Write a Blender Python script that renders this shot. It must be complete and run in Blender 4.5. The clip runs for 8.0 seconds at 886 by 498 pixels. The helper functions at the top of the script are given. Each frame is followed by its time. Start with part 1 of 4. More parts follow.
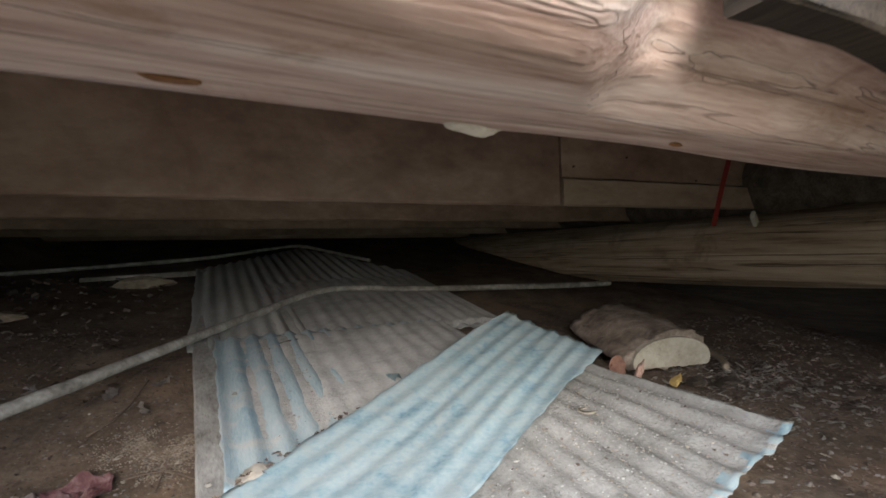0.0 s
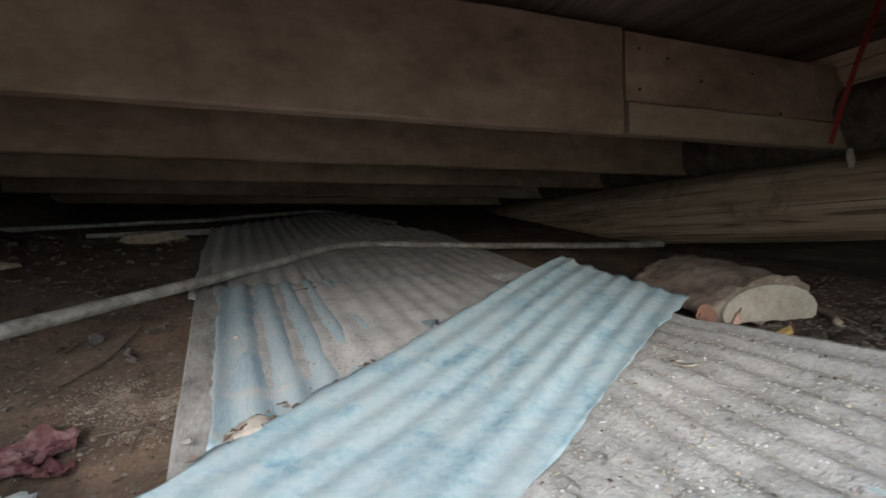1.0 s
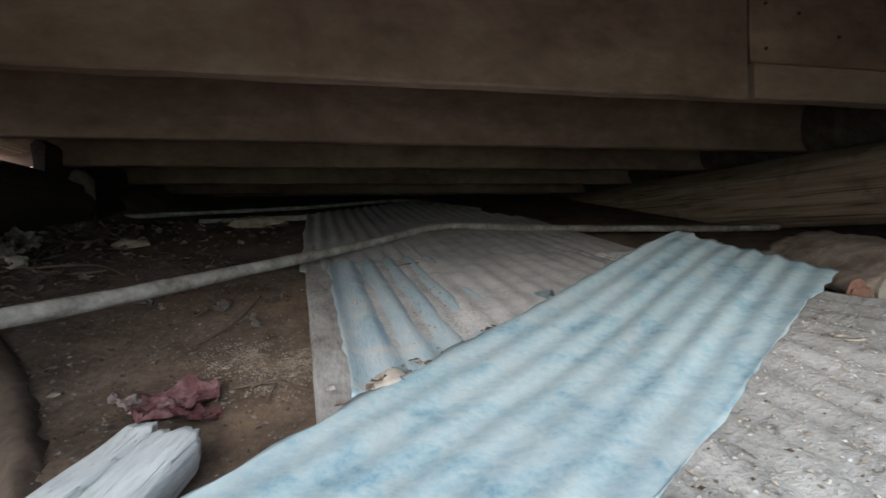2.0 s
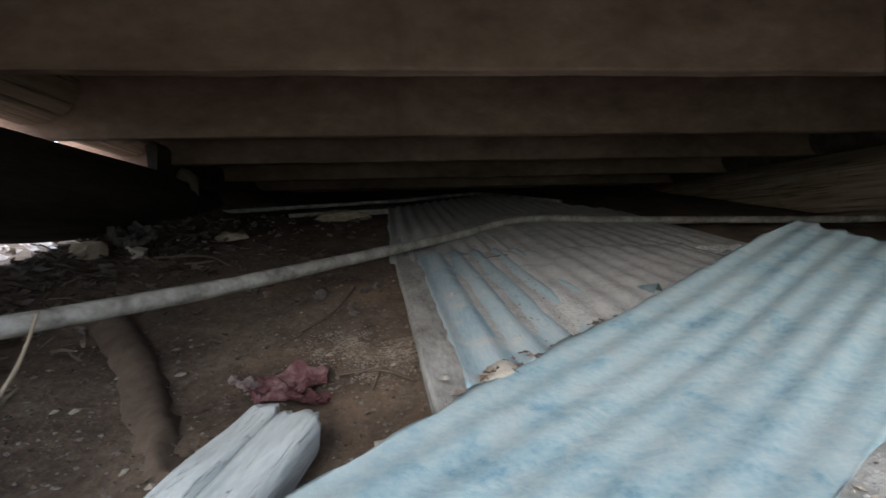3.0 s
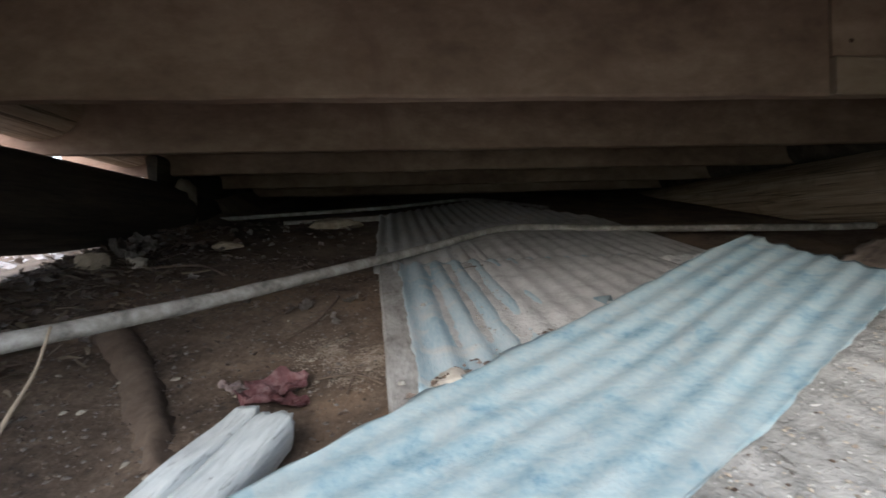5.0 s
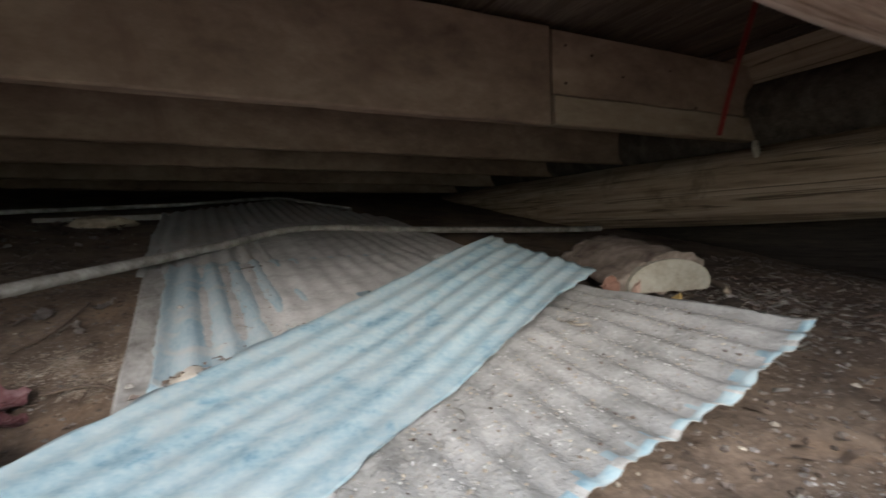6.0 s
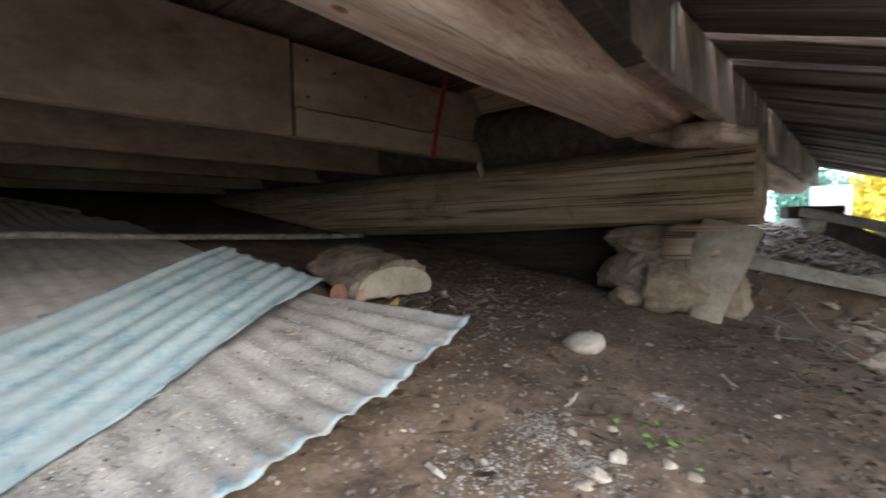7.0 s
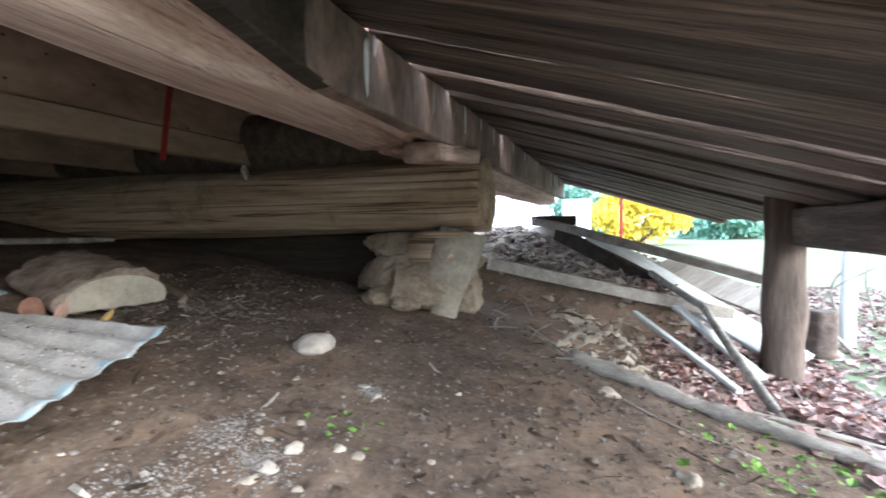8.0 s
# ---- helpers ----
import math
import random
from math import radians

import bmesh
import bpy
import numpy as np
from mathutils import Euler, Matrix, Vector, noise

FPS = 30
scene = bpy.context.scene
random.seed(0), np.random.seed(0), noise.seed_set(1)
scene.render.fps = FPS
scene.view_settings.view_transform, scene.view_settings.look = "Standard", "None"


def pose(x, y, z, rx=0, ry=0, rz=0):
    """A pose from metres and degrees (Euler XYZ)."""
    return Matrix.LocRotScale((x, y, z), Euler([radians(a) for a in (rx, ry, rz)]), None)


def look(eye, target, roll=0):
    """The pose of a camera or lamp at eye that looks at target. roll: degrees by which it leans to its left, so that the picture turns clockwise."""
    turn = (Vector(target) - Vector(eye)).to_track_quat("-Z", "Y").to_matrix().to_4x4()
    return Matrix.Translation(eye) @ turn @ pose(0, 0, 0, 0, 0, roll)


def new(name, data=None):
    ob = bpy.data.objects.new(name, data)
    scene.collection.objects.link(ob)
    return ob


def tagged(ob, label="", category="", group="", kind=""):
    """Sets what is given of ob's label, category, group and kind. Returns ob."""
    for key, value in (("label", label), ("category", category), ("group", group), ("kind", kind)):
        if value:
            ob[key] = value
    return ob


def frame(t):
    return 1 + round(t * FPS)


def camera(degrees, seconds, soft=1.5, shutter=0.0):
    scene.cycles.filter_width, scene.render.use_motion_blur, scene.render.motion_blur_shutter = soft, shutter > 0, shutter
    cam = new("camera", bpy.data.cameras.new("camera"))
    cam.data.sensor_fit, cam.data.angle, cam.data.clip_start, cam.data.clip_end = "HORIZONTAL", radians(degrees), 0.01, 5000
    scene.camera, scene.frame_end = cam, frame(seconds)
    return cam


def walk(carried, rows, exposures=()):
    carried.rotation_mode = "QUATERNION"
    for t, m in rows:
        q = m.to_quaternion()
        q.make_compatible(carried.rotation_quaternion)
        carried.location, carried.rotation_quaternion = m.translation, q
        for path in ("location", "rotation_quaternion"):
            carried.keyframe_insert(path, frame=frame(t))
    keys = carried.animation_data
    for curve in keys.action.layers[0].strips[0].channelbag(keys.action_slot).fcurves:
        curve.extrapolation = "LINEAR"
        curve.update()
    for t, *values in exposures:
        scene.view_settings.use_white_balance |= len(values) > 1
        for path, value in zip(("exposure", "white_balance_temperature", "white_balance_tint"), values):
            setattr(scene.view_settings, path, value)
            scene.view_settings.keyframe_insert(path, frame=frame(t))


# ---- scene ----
cam = camera(84.4, 8.0, soft=1.6, shutter=0.3)
METRES, EYE, TILT, LEAN, TURN = 1.3, 0.56, 0.75, 1.58, -24.4
ROWS = [
    (0.0, 0.0, 0.0, 0.0, 0.0, 0.0, 0.0),
    (0.2, 0.004, 0.045, -0.024, 0.25, -0.37, -0.03),
    (0.5, 0.0065, 0.1355, -0.0715, 0.8, -1.11, -0.1),
    (1.0, -0.045, 0.1981, -0.1148, 2.62, -1.8, -0.09),
    (1.5, -0.0842, 0.2059, -0.1498, 7.15, -1.87, 0.04),
    (3.0, -0.1607, 0.2077, -0.1656, 19.05, -2.94, 0.41),
    (3.5, -0.1732, 0.2036, -0.1476, 25.26, -2.9, 0.59),
    (4.0, -0.1613, 0.1966, -0.1422, 28.58, -2.89, 0.76),
    (5.5, -0.0364, 0.1324, -0.1343, 9.67, -3.0, 0.26),
    (6.0, 0.0236, 0.1099, -0.1345, -1.31, -2.98, -0.07),
    (6.5, 0.0889, 0.0737, -0.1293, -12.91, -2.74, -0.23),
    (7.0, 0.1513, 0.0335, -0.1135, -24.78, -2.59, -0.56),
    (7.5, 0.2305, -0.0383, -0.0947, -36.04, -2.26, -0.83),
    (8.0, 0.2767, -0.117, -0.1017, -45.67, -1.97, -1.04),
]
EXPOSURES = [(0.0, 1.93, 6500, 10), (0.6, 1.9, 6400, 9), (1.7, 1.86, 6200, 8), (3.0, 1.5, 6180, 8), (4.2, 1.74, 6200, 8), (5.3, 1.86, 6350, 10), (6.5, 1.76, 6500, 10), (7.5, 2.15, 6300, 9), (8.0, 2.33, 6100, 9)]
walk(cam, [(t, pose(0, 0, EYE, TILT, LEAN, TURN) @ pose(METRES * x, METRES * y, METRES * z, 90 + pitch, roll, yaw)) for t, x, y, z, yaw, pitch, roll in ROWS], EXPOSURES)

# world axes: x runs along the floor joists, y along the sill logs, z up

# ---- light ----
world = bpy.data.worlds.new("overcast")
scene.world = world
world.use_nodes = True
wn = world.node_tree.nodes
sky = wn.new("ShaderNodeTexSky")
sky.sky_type, sky.sun_disc, sky.sun_elevation, sky.sun_rotation = "NISHITA", False, radians(25), radians(199)
sky.dust_density = 4.0
haze = wn.new("ShaderNodeMixRGB")
haze.inputs[0].default_value = 0.7
haze.inputs[2].default_value = (8.0, 9.0, 10.7, 1)
world.node_tree.links.new(sky.outputs[0], haze.inputs[1])
world.node_tree.links.new(haze.outputs[0], wn["Background"].inputs[0])
wn["Background"].inputs[1].default_value = 0.15
sun = new("sun", bpy.data.lights.new("sun", "SUN"))
sun.data.energy, sun.data.angle, sun.data.color = 0.75, radians(34), (1.0, 0.985, 0.965)
sun.matrix_world = look((0, 0, 0), (0.3, 0.86, -0.43))


# ---- materials ----
def mat(name, colors, scale=6.0, stretch=(1, 1, 1), rough=0.8, metal=0.0, bump=0.3, fine=60.0, dirt=None, dirt_amount=0.5, dirt_scale=4.0, cracks=0.0, per_object=0.0, spec=0.3, island=0.0, far=None, crack_width=0.018, crack_scale=1.6):
    """Two scales of mottling between the colours, an optional layer of dirt, optional long cracks, and relief."""
    m = bpy.data.materials.new(name)
    m.use_nodes = True
    nt, nodes = m.node_tree, m.node_tree.nodes
    link, bsdf = nt.links.new, nodes["Principled BSDF"]
    tc, mp = nodes.new("ShaderNodeTexCoord"), nodes.new("ShaderNodeMapping")
    mp.inputs["Scale"].default_value = stretch
    link(tc.outputs["Object"], mp.inputs["Vector"])
    info = nodes.new("ShaderNodeObjectInfo")
    off = nodes.new("ShaderNodeVectorMath")
    off.operation = "MULTIPLY_ADD"
    comb = nodes.new("ShaderNodeCombineXYZ")
    for k in range(3):
        link(info.outputs["Random"], comb.inputs[k])
    link(comb.outputs[0], off.inputs[0])
    off.inputs[1].default_value = (17, 23, 31)
    link(mp.outputs[0], off.inputs[2])

    def tex(s, detail, vec=off, dist=0.4):
        n = nodes.new("ShaderNodeTexNoise")
        n.inputs["Scale"].default_value, n.inputs["Detail"].default_value, n.inputs["Distortion"].default_value = s, detail, dist
        n.inputs["Roughness"].default_value = 0.65
        link(vec.outputs[0], n.inputs["Vector"])
        return n

    big, small = tex(scale, 6), tex(fine, 4, dist=0.0)
    mixn = nodes.new("ShaderNodeMath")
    mixn.operation = "MULTIPLY_ADD"
    link(small.outputs[0], mixn.inputs[0])
    mixn.inputs[1].default_value = 0.35
    sub = nodes.new("ShaderNodeMath")
    sub.operation = "MULTIPLY"
    link(big.outputs[0], sub.inputs[0])
    sub.inputs[1].default_value = 0.65
    link(sub.outputs[0], mixn.inputs[2])
    ramp = nodes.new("ShaderNodeValToRGB")
    e = ramp.color_ramp.elements
    n = len(colors)
    while len(e) < n:
        e.new(0.5)
    for k, c in enumerate(colors):
        e[k].position = 0.34 + 0.32 * k / max(1, n - 1)
        e[k].color = (*c, 1)
    link(mixn.outputs[0], ramp.inputs[0])
    col = ramp.outputs[0]

    def blend(fac, a, b, mode="MIX"):
        x = nodes.new("ShaderNodeMixRGB")
        x.blend_type = mode
        if isinstance(fac, float):
            x.inputs[0].default_value = fac
        else:
            link(fac, x.inputs[0])
        link(a, x.inputs[1])
        if isinstance(b, tuple):
            x.inputs[2].default_value = (*b, 1)
        else:
            link(b, x.inputs[2])
        return x.outputs[0]

    def threshold(value, lo, hi):
        r = nodes.new("ShaderNodeMapRange")
        r.inputs["From Min"].default_value, r.inputs["From Max"].default_value = lo, hi
        link(value, r.inputs["Value"])
        return r.outputs[0]

    height = mixn.outputs[0]
    if cracks:
        mp2 = nodes.new("ShaderNodeMapping")
        mp2.inputs["Scale"].default_value = [s * 2.2 if s >= 1 else s * 0.45 for s in stretch]
        link(tc.outputs["Object"], mp2.inputs["Vector"])
        cr = tex(scale * crack_scale, 3, mp2, 0.1)
        a = nodes.new("ShaderNodeMath")
        a.operation = "SUBTRACT"
        link(cr.outputs[0], a.inputs[0])
        a.inputs[1].default_value = 0.5
        b = nodes.new("ShaderNodeMath")
        b.operation = "ABSOLUTE"
        link(a.outputs[0], b.inputs[0])
        f = threshold(b.outputs[0], 0.0, crack_width)
        dark = tuple(0.4 * c for c in colors[0])
        inv = nodes.new("ShaderNodeMath")
        inv.operation = "MULTIPLY_ADD"
        link(f, inv.inputs[0])
        inv.inputs[1].default_value, inv.inputs[2].default_value = -cracks, cracks
        col = blend(inv.outputs[0], col, dark)
        h2 = nodes.new("ShaderNodeMath")
        h2.operation = "MULTIPLY_ADD"
        link(inv.outputs[0], h2.inputs[0])
        h2.inputs[1].default_value = -0.6
        link(height, h2.inputs[2])
        height = h2.outputs[0]
    if dirt:
        d = tex(dirt_scale, 8, tc_vec(nodes, link, tc), 0.6)
        value = d.outputs[0]
        f = threshold(value, 0.62 - 0.3 * dirt_amount, 0.70 - 0.3 * dirt_amount + 0.08)
        grain = blend(small.outputs[0], ramp.outputs[0], dirt)
        col = blend(f, col, blend(0.75, grain, dirt))
        h3 = nodes.new("ShaderNodeMath")
        h3.operation = "MULTIPLY_ADD"
        link(f, h3.inputs[0])
        h3.inputs[1].default_value = 0.25
        link(height, h3.inputs[2])
        height = h3.outputs[0]
    # Lawn tint, carried on unseen behind the camera to bounce light inside.
    if far:
        sep = nodes.new("ShaderNodeSeparateXYZ")
        link(tc.outputs["Object"], sep.inputs[0])
        wide = tex(0.8, 4, tc_vec(nodes, link, tc))
        add = nodes.new("ShaderNodeMath")
        add.operation = "MULTIPLY_ADD"
        link(wide.outputs[0], add.inputs[0])
        add.inputs[1].default_value = 3.0
        out = nodes.new("ShaderNodeMath")
        out.operation = "MULTIPLY_ADD"
        link(sep.outputs[1], out.inputs[0])
        out.inputs[1].default_value = -5.0
        link(sep.outputs[0], out.inputs[2])
        link(out.outputs[0], add.inputs[2])
        col = blend(threshold(add.outputs[0], 7.8, 10.5), col, far)
    if island:
        geo = nodes.new("ShaderNodeNewGeometry")
        hs = nodes.new("ShaderNodeHueSaturation")
        for socket, lo, hi in (("Value", 1 - island, 1 + 1.6 * island), ("Saturation", 0.35, 1.1)):
            r = nodes.new("ShaderNodeMapRange")
            r.inputs["To Min"].default_value, r.inputs["To Max"].default_value = lo, hi
            if socket == "Saturation":
                r.inputs["From Min"].default_value, r.inputs["From Max"].default_value = 1.0, 0.0
            link(geo.outputs["Random Per Island"], r.inputs["Value"])
            link(r.outputs[0], hs.inputs[socket])
        link(col, hs.inputs["Color"])
        col = hs.outputs[0]
    if per_object:
        hsv = nodes.new("ShaderNodeHueSaturation")
        r = nodes.new("ShaderNodeMapRange")
        r.inputs["To Min"].default_value, r.inputs["To Max"].default_value = 1 - per_object, 1 + per_object
        link(info.outputs["Random"], r.inputs["Value"])
        link(r.outputs[0], hsv.inputs["Value"])
        link(col, hsv.inputs["Color"])
        col = hsv.outputs[0]
    link(col, bsdf.inputs["Base Color"])
    bsdf.inputs["Roughness"].default_value, bsdf.inputs["Metallic"].default_value = rough, metal
    bsdf.inputs["Specular IOR Level"].default_value = spec
    bp = nodes.new("ShaderNodeBump")
    bp.inputs["Strength"].default_value, bp.inputs["Distance"].default_value = bump, 0.01
    link(height, bp.inputs["Height"])
    link(bp.outputs[0], bsdf.inputs["Normal"])
    return m


def tc_vec(nodes, link, tc):
    v = nodes.new("ShaderNodeVectorMath")
    v.operation = "ADD"
    link(tc.outputs["Object"], v.inputs[0])
    v.inputs[1].default_value = (3.1, 7.7, 1.3)
    return v


M_SOIL = mat("bare_soil", [(0.036, 0.027, 0.022), (0.122, 0.09, 0.067), (0.225, 0.168, 0.125)], 5.0, rough=0.95, bump=1.0, fine=60, dirt=(0.2, 0.135, 0.09), dirt_amount=0.35, dirt_scale=2.6, far=(0.165, 0.2, 0.125))
M_CLOD = mat("soil_crumbs", [(0.055, 0.041, 0.032), (0.122, 0.092, 0.07), (0.195, 0.152, 0.117)], 20.0, rough=0.95, bump=0.4, island=0.28)
M_BATTEN = mat("pale_batten", [(0.2, 0.13, 0.095), (0.32, 0.225, 0.17), (0.42, 0.31, 0.25)], 2.0, (0.8, 2.4, 2.4), rough=0.85, bump=0.3, fine=14)
M_JOIST = mat("sawn_joist", [(0.15, 0.09, 0.068), (0.275, 0.18, 0.137), (0.42, 0.295, 0.23)], 1.5, (1.0, 1.8, 1.8), rough=0.85, bump=0.2, fine=9, dirt=(0.2, 0.118, 0.09), dirt_amount=0.22, dirt_scale=2.2, per_object=0.12)
M_BEAM = mat("hewn_beam", [(0.3, 0.185, 0.14), (0.55, 0.4, 0.34), (0.76, 0.64, 0.57)], 3.0, (0.4, 6, 6), rough=0.8, bump=0.8, fine=26, dirt=(0.3, 0.17, 0.105), dirt_amount=0.2, dirt_scale=4.0, cracks=0.5, crack_width=0.008, crack_scale=0.4)
M_LEDGER = mat("stained_ledger", [(0.045, 0.036, 0.033), (0.19, 0.14, 0.12), (0.4, 0.285, 0.24)], 3.0, (1.0, 1.4, 0.5), rough=0.65, bump=0.4, fine=30)
M_LOG = mat("weathered_log", [(0.2, 0.138, 0.09), (0.44, 0.325, 0.228), (0.63, 0.5, 0.38)], 3.6, (4, 0.22, 4), rough=0.85, bump=0.9, fine=18, cracks=0.8, crack_width=0.016, crack_scale=0.5, dirt=(0.2, 0.145, 0.095), dirt_amount=0.2, dirt_scale=5.0)
# Near-black wood; on several timbers this colour carries their shade.
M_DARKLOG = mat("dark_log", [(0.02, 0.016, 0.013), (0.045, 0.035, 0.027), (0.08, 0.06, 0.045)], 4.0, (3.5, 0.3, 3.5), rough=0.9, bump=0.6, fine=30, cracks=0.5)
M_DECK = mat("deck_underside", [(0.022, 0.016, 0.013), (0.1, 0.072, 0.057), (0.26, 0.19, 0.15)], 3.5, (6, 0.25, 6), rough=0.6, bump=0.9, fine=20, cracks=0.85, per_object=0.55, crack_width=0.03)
M_BLUE = mat("blue_corrugated", [(0.125, 0.215, 0.275), (0.22, 0.31, 0.347), (0.282, 0.354, 0.378), (0.335, 0.39, 0.403)], 13.0, (1.0, 1.3, 1), rough=0.8, bump=0.22, fine=75, dirt=(0.3, 0.345, 0.352), dirt_amount=0.38, dirt_scale=14, spec=0.15)
M_DUSTY = mat("dusty_corrugated", [(0.18, 0.178, 0.17), (0.3, 0.297, 0.285), (0.405, 0.4, 0.388)], 9.0, rough=0.9, bump=1.0, fine=110, dirt=(0.15, 0.135, 0.12), dirt_amount=0.08, dirt_scale=32, spec=0.15)
M_SOILED = mat("soiled_corrugated", [(0.22, 0.33, 0.4), (0.35, 0.44, 0.48), (0.45, 0.5, 0.52)], 7.0, (3, 0.5, 1), rough=0.8, bump=0.4, fine=70, dirt=(0.5, 0.48, 0.44), dirt_amount=0.3, dirt_scale=9, spec=0.2)
M_GREYSHEET = mat("grey_corrugated", [(0.32, 0.33, 0.325), (0.47, 0.48, 0.47), (0.58, 0.59, 0.58)], 5.0, (3, 0.5, 1), rough=0.85, bump=0.4, fine=80, dirt=(0.48, 0.455, 0.415), dirt_amount=0.5, dirt_scale=5, spec=0.15)
M_PLANK = mat("grey_plank", [(0.16, 0.15, 0.138), (0.31, 0.3, 0.285), (0.44, 0.43, 0.415)], 9.0, (2.0, 0.8, 2.0), rough=0.9, bump=0.8, fine=60, dirt=(0.2, 0.17, 0.14), dirt_amount=0.2, dirt_scale=8)
M_PIPE = mat("galvanised_pipe", [(0.12, 0.11, 0.1), (0.28, 0.265, 0.24), (0.46, 0.45, 0.42)], 14.0, rough=0.65, bump=0.4, fine=60)
M_GREYWOOD = mat("grey_wood", [(0.18, 0.165, 0.145), (0.32, 0.3, 0.27), (0.45, 0.43, 0.4)], 4.0, (4, 0.4, 4), rough=0.85, bump=0.4, fine=40, cracks=0.4)
M_PALEPAINT = mat("pale_painted_wood", [(0.4, 0.45, 0.46), (0.57, 0.615, 0.62), (0.68, 0.715, 0.71)], 5.0, (0.8, 5, 5), rough=0.88, bump=0.7, fine=30, cracks=0.5, crack_width=0.006, crack_scale=0.8)
M_STONE = mat("field_stone", [(0.15, 0.115, 0.083), (0.29, 0.235, 0.175), (0.43, 0.36, 0.28)], 6.0, rough=0.95, bump=0.9, fine=40, per_object=0.15)
M_PALESTONE = mat("pale_stone", [(0.2, 0.17, 0.135), (0.34, 0.3, 0.245), (0.46, 0.42, 0.355)], 8.0, rough=0.95, bump=0.6, fine=60)
M_CUT = mat("cut_end_grain", [(0.22, 0.195, 0.155), (0.33, 0.305, 0.25), (0.41, 0.385, 0.33)], 12.0, rough=0.9, bump=0.4, fine=80)
M_BARK = mat("bark", [(0.08, 0.06, 0.048), (0.2, 0.16, 0.13), (0.34, 0.29, 0.245)], 10.0, rough=0.95, bump=1.0, fine=40)
M_RED = mat("red_strap", [(0.17, 0.014, 0.012), (0.27, 0.024, 0.02)], 8.0, rough=0.6, bump=0.1)
M_LEAF = mat("dead_leaf", [(0.12, 0.045, 0.035), (0.26, 0.15, 0.13), (0.36, 0.29, 0.285)], 14.0, rough=0.6, bump=0.3, island=0.55)
M_REDLEAF = mat("red_leaf", [(0.13, 0.045, 0.035), (0.25, 0.12, 0.095), (0.37, 0.28, 0.26)], 12.0, rough=0.6, bump=0.3, island=0.5)
# Lighter copy of the dead leaf: bright sky light put into the colour.
M_PALELEAF = mat("skylit_pale_leaf", [(0.26, 0.12, 0.09), (0.5, 0.44, 0.43), (0.62, 0.61, 0.63)], 14.0, rough=0.6, bump=0.3, island=0.4)
M_DARKLEAF = mat("dark_leaf", [(0.05, 0.032, 0.024), (0.11, 0.075, 0.055), (0.2, 0.15, 0.12)], 14.0, rough=0.8, bump=0.3, island=0.4)
M_SAND = mat("pale_sand", [(0.17, 0.135, 0.108), (0.28, 0.235, 0.19), (0.37, 0.325, 0.275)], 14.0, rough=0.95, bump=0.8, fine=120)
M_ASH = mat("pale_ash", [(0.13, 0.11, 0.09), (0.225, 0.205, 0.18), (0.32, 0.303, 0.28)], 30.0, rough=0.95, bump=0.5, fine=140, island=0.3)
M_DUST = mat("dry_dust", [(0.31, 0.305, 0.293), (0.46, 0.455, 0.442), (0.57, 0.565, 0.55)], 10.0, rough=0.95, bump=1.0, fine=120)

M_RUST = mat("rust", [(0.05, 0.025, 0.018), (0.12, 0.06, 0.04)], 30.0, rough=0.8, bump=0.3)
M_KNOT = mat("knot", [(0.12, 0.05, 0.02), (0.3, 0.14, 0.06)], 20.0, rough=0.8, bump=0.3)
M_PALEWOOD = mat("pale_wood", [(0.42, 0.36, 0.29), (0.62, 0.56, 0.48)], 12.0, rough=0.8, bump=0.3)
M_DRIP = mat("white_drip", [(0.5, 0.52, 0.54), (0.75, 0.77, 0.79)], 20.0, rough=0.7, bump=0.2)
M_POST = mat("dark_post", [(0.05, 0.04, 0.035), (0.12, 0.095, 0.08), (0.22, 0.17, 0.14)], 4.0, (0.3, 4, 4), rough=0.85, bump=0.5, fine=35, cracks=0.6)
M_SUBFLOOR = mat("subfloor", [(0.07, 0.05, 0.038), (0.16, 0.115, 0.09), (0.27, 0.2, 0.16)], 3.0, (4, 0.4, 4), rough=0.85, bump=0.4, fine=24, cracks=0.4)
M_RUSTBARK = mat("rust_bark", [(0.14, 0.07, 0.05), (0.25, 0.145, 0.11)], 14.0, rough=0.9, bump=0.6)
M_PINKBARK = mat("pink_bark", [(0.32, 0.2, 0.16), (0.5, 0.35, 0.29)], 14.0, rough=0.9, bump=0.5)
M_YELLOW = mat("yellow_chip", [(0.42, 0.28, 0.09), (0.55, 0.4, 0.16)], 20.0, rough=0.8, bump=0.2)
M_MAROON = mat("maroon_leaf", [(0.1, 0.035, 0.037), (0.22, 0.1, 0.105), (0.42, 0.29, 0.295)], 16.0, rough=0.6, bump=0.4)
M_STRAW = mat("straw", [(0.16, 0.125, 0.09), (0.32, 0.265, 0.2)], 10.0, rough=0.8, bump=0.2)
M_TWIG = mat("twig_bark", [(0.07, 0.05, 0.04), (0.16, 0.12, 0.09)], 12.0, rough=0.9, bump=0.3)
M_LICHEN = mat("lichen_stone", [(0.09, 0.075, 0.055), (0.24, 0.235, 0.175), (0.42, 0.43, 0.345)], 16.0, rough=0.95, bump=1.0, fine=60)
M_WHITESTONE = mat("whitish_stone", [(0.3, 0.265, 0.22), (0.44, 0.4, 0.345), (0.54, 0.5, 0.445)], 9.0, rough=0.95, bump=0.4)
M_SHRUB = mat("shrub_leaf", [(0.09, 0.22, 0.165), (0.18, 0.37, 0.29), (0.3, 0.5, 0.41)], 1.0, rough=0.6, bump=0.1)
M_GREEN = mat("green_leaf", [(0.06, 0.13, 0.025), (0.13, 0.25, 0.05), (0.22, 0.36, 0.09)], 3.0, rough=0.6, bump=0.1)
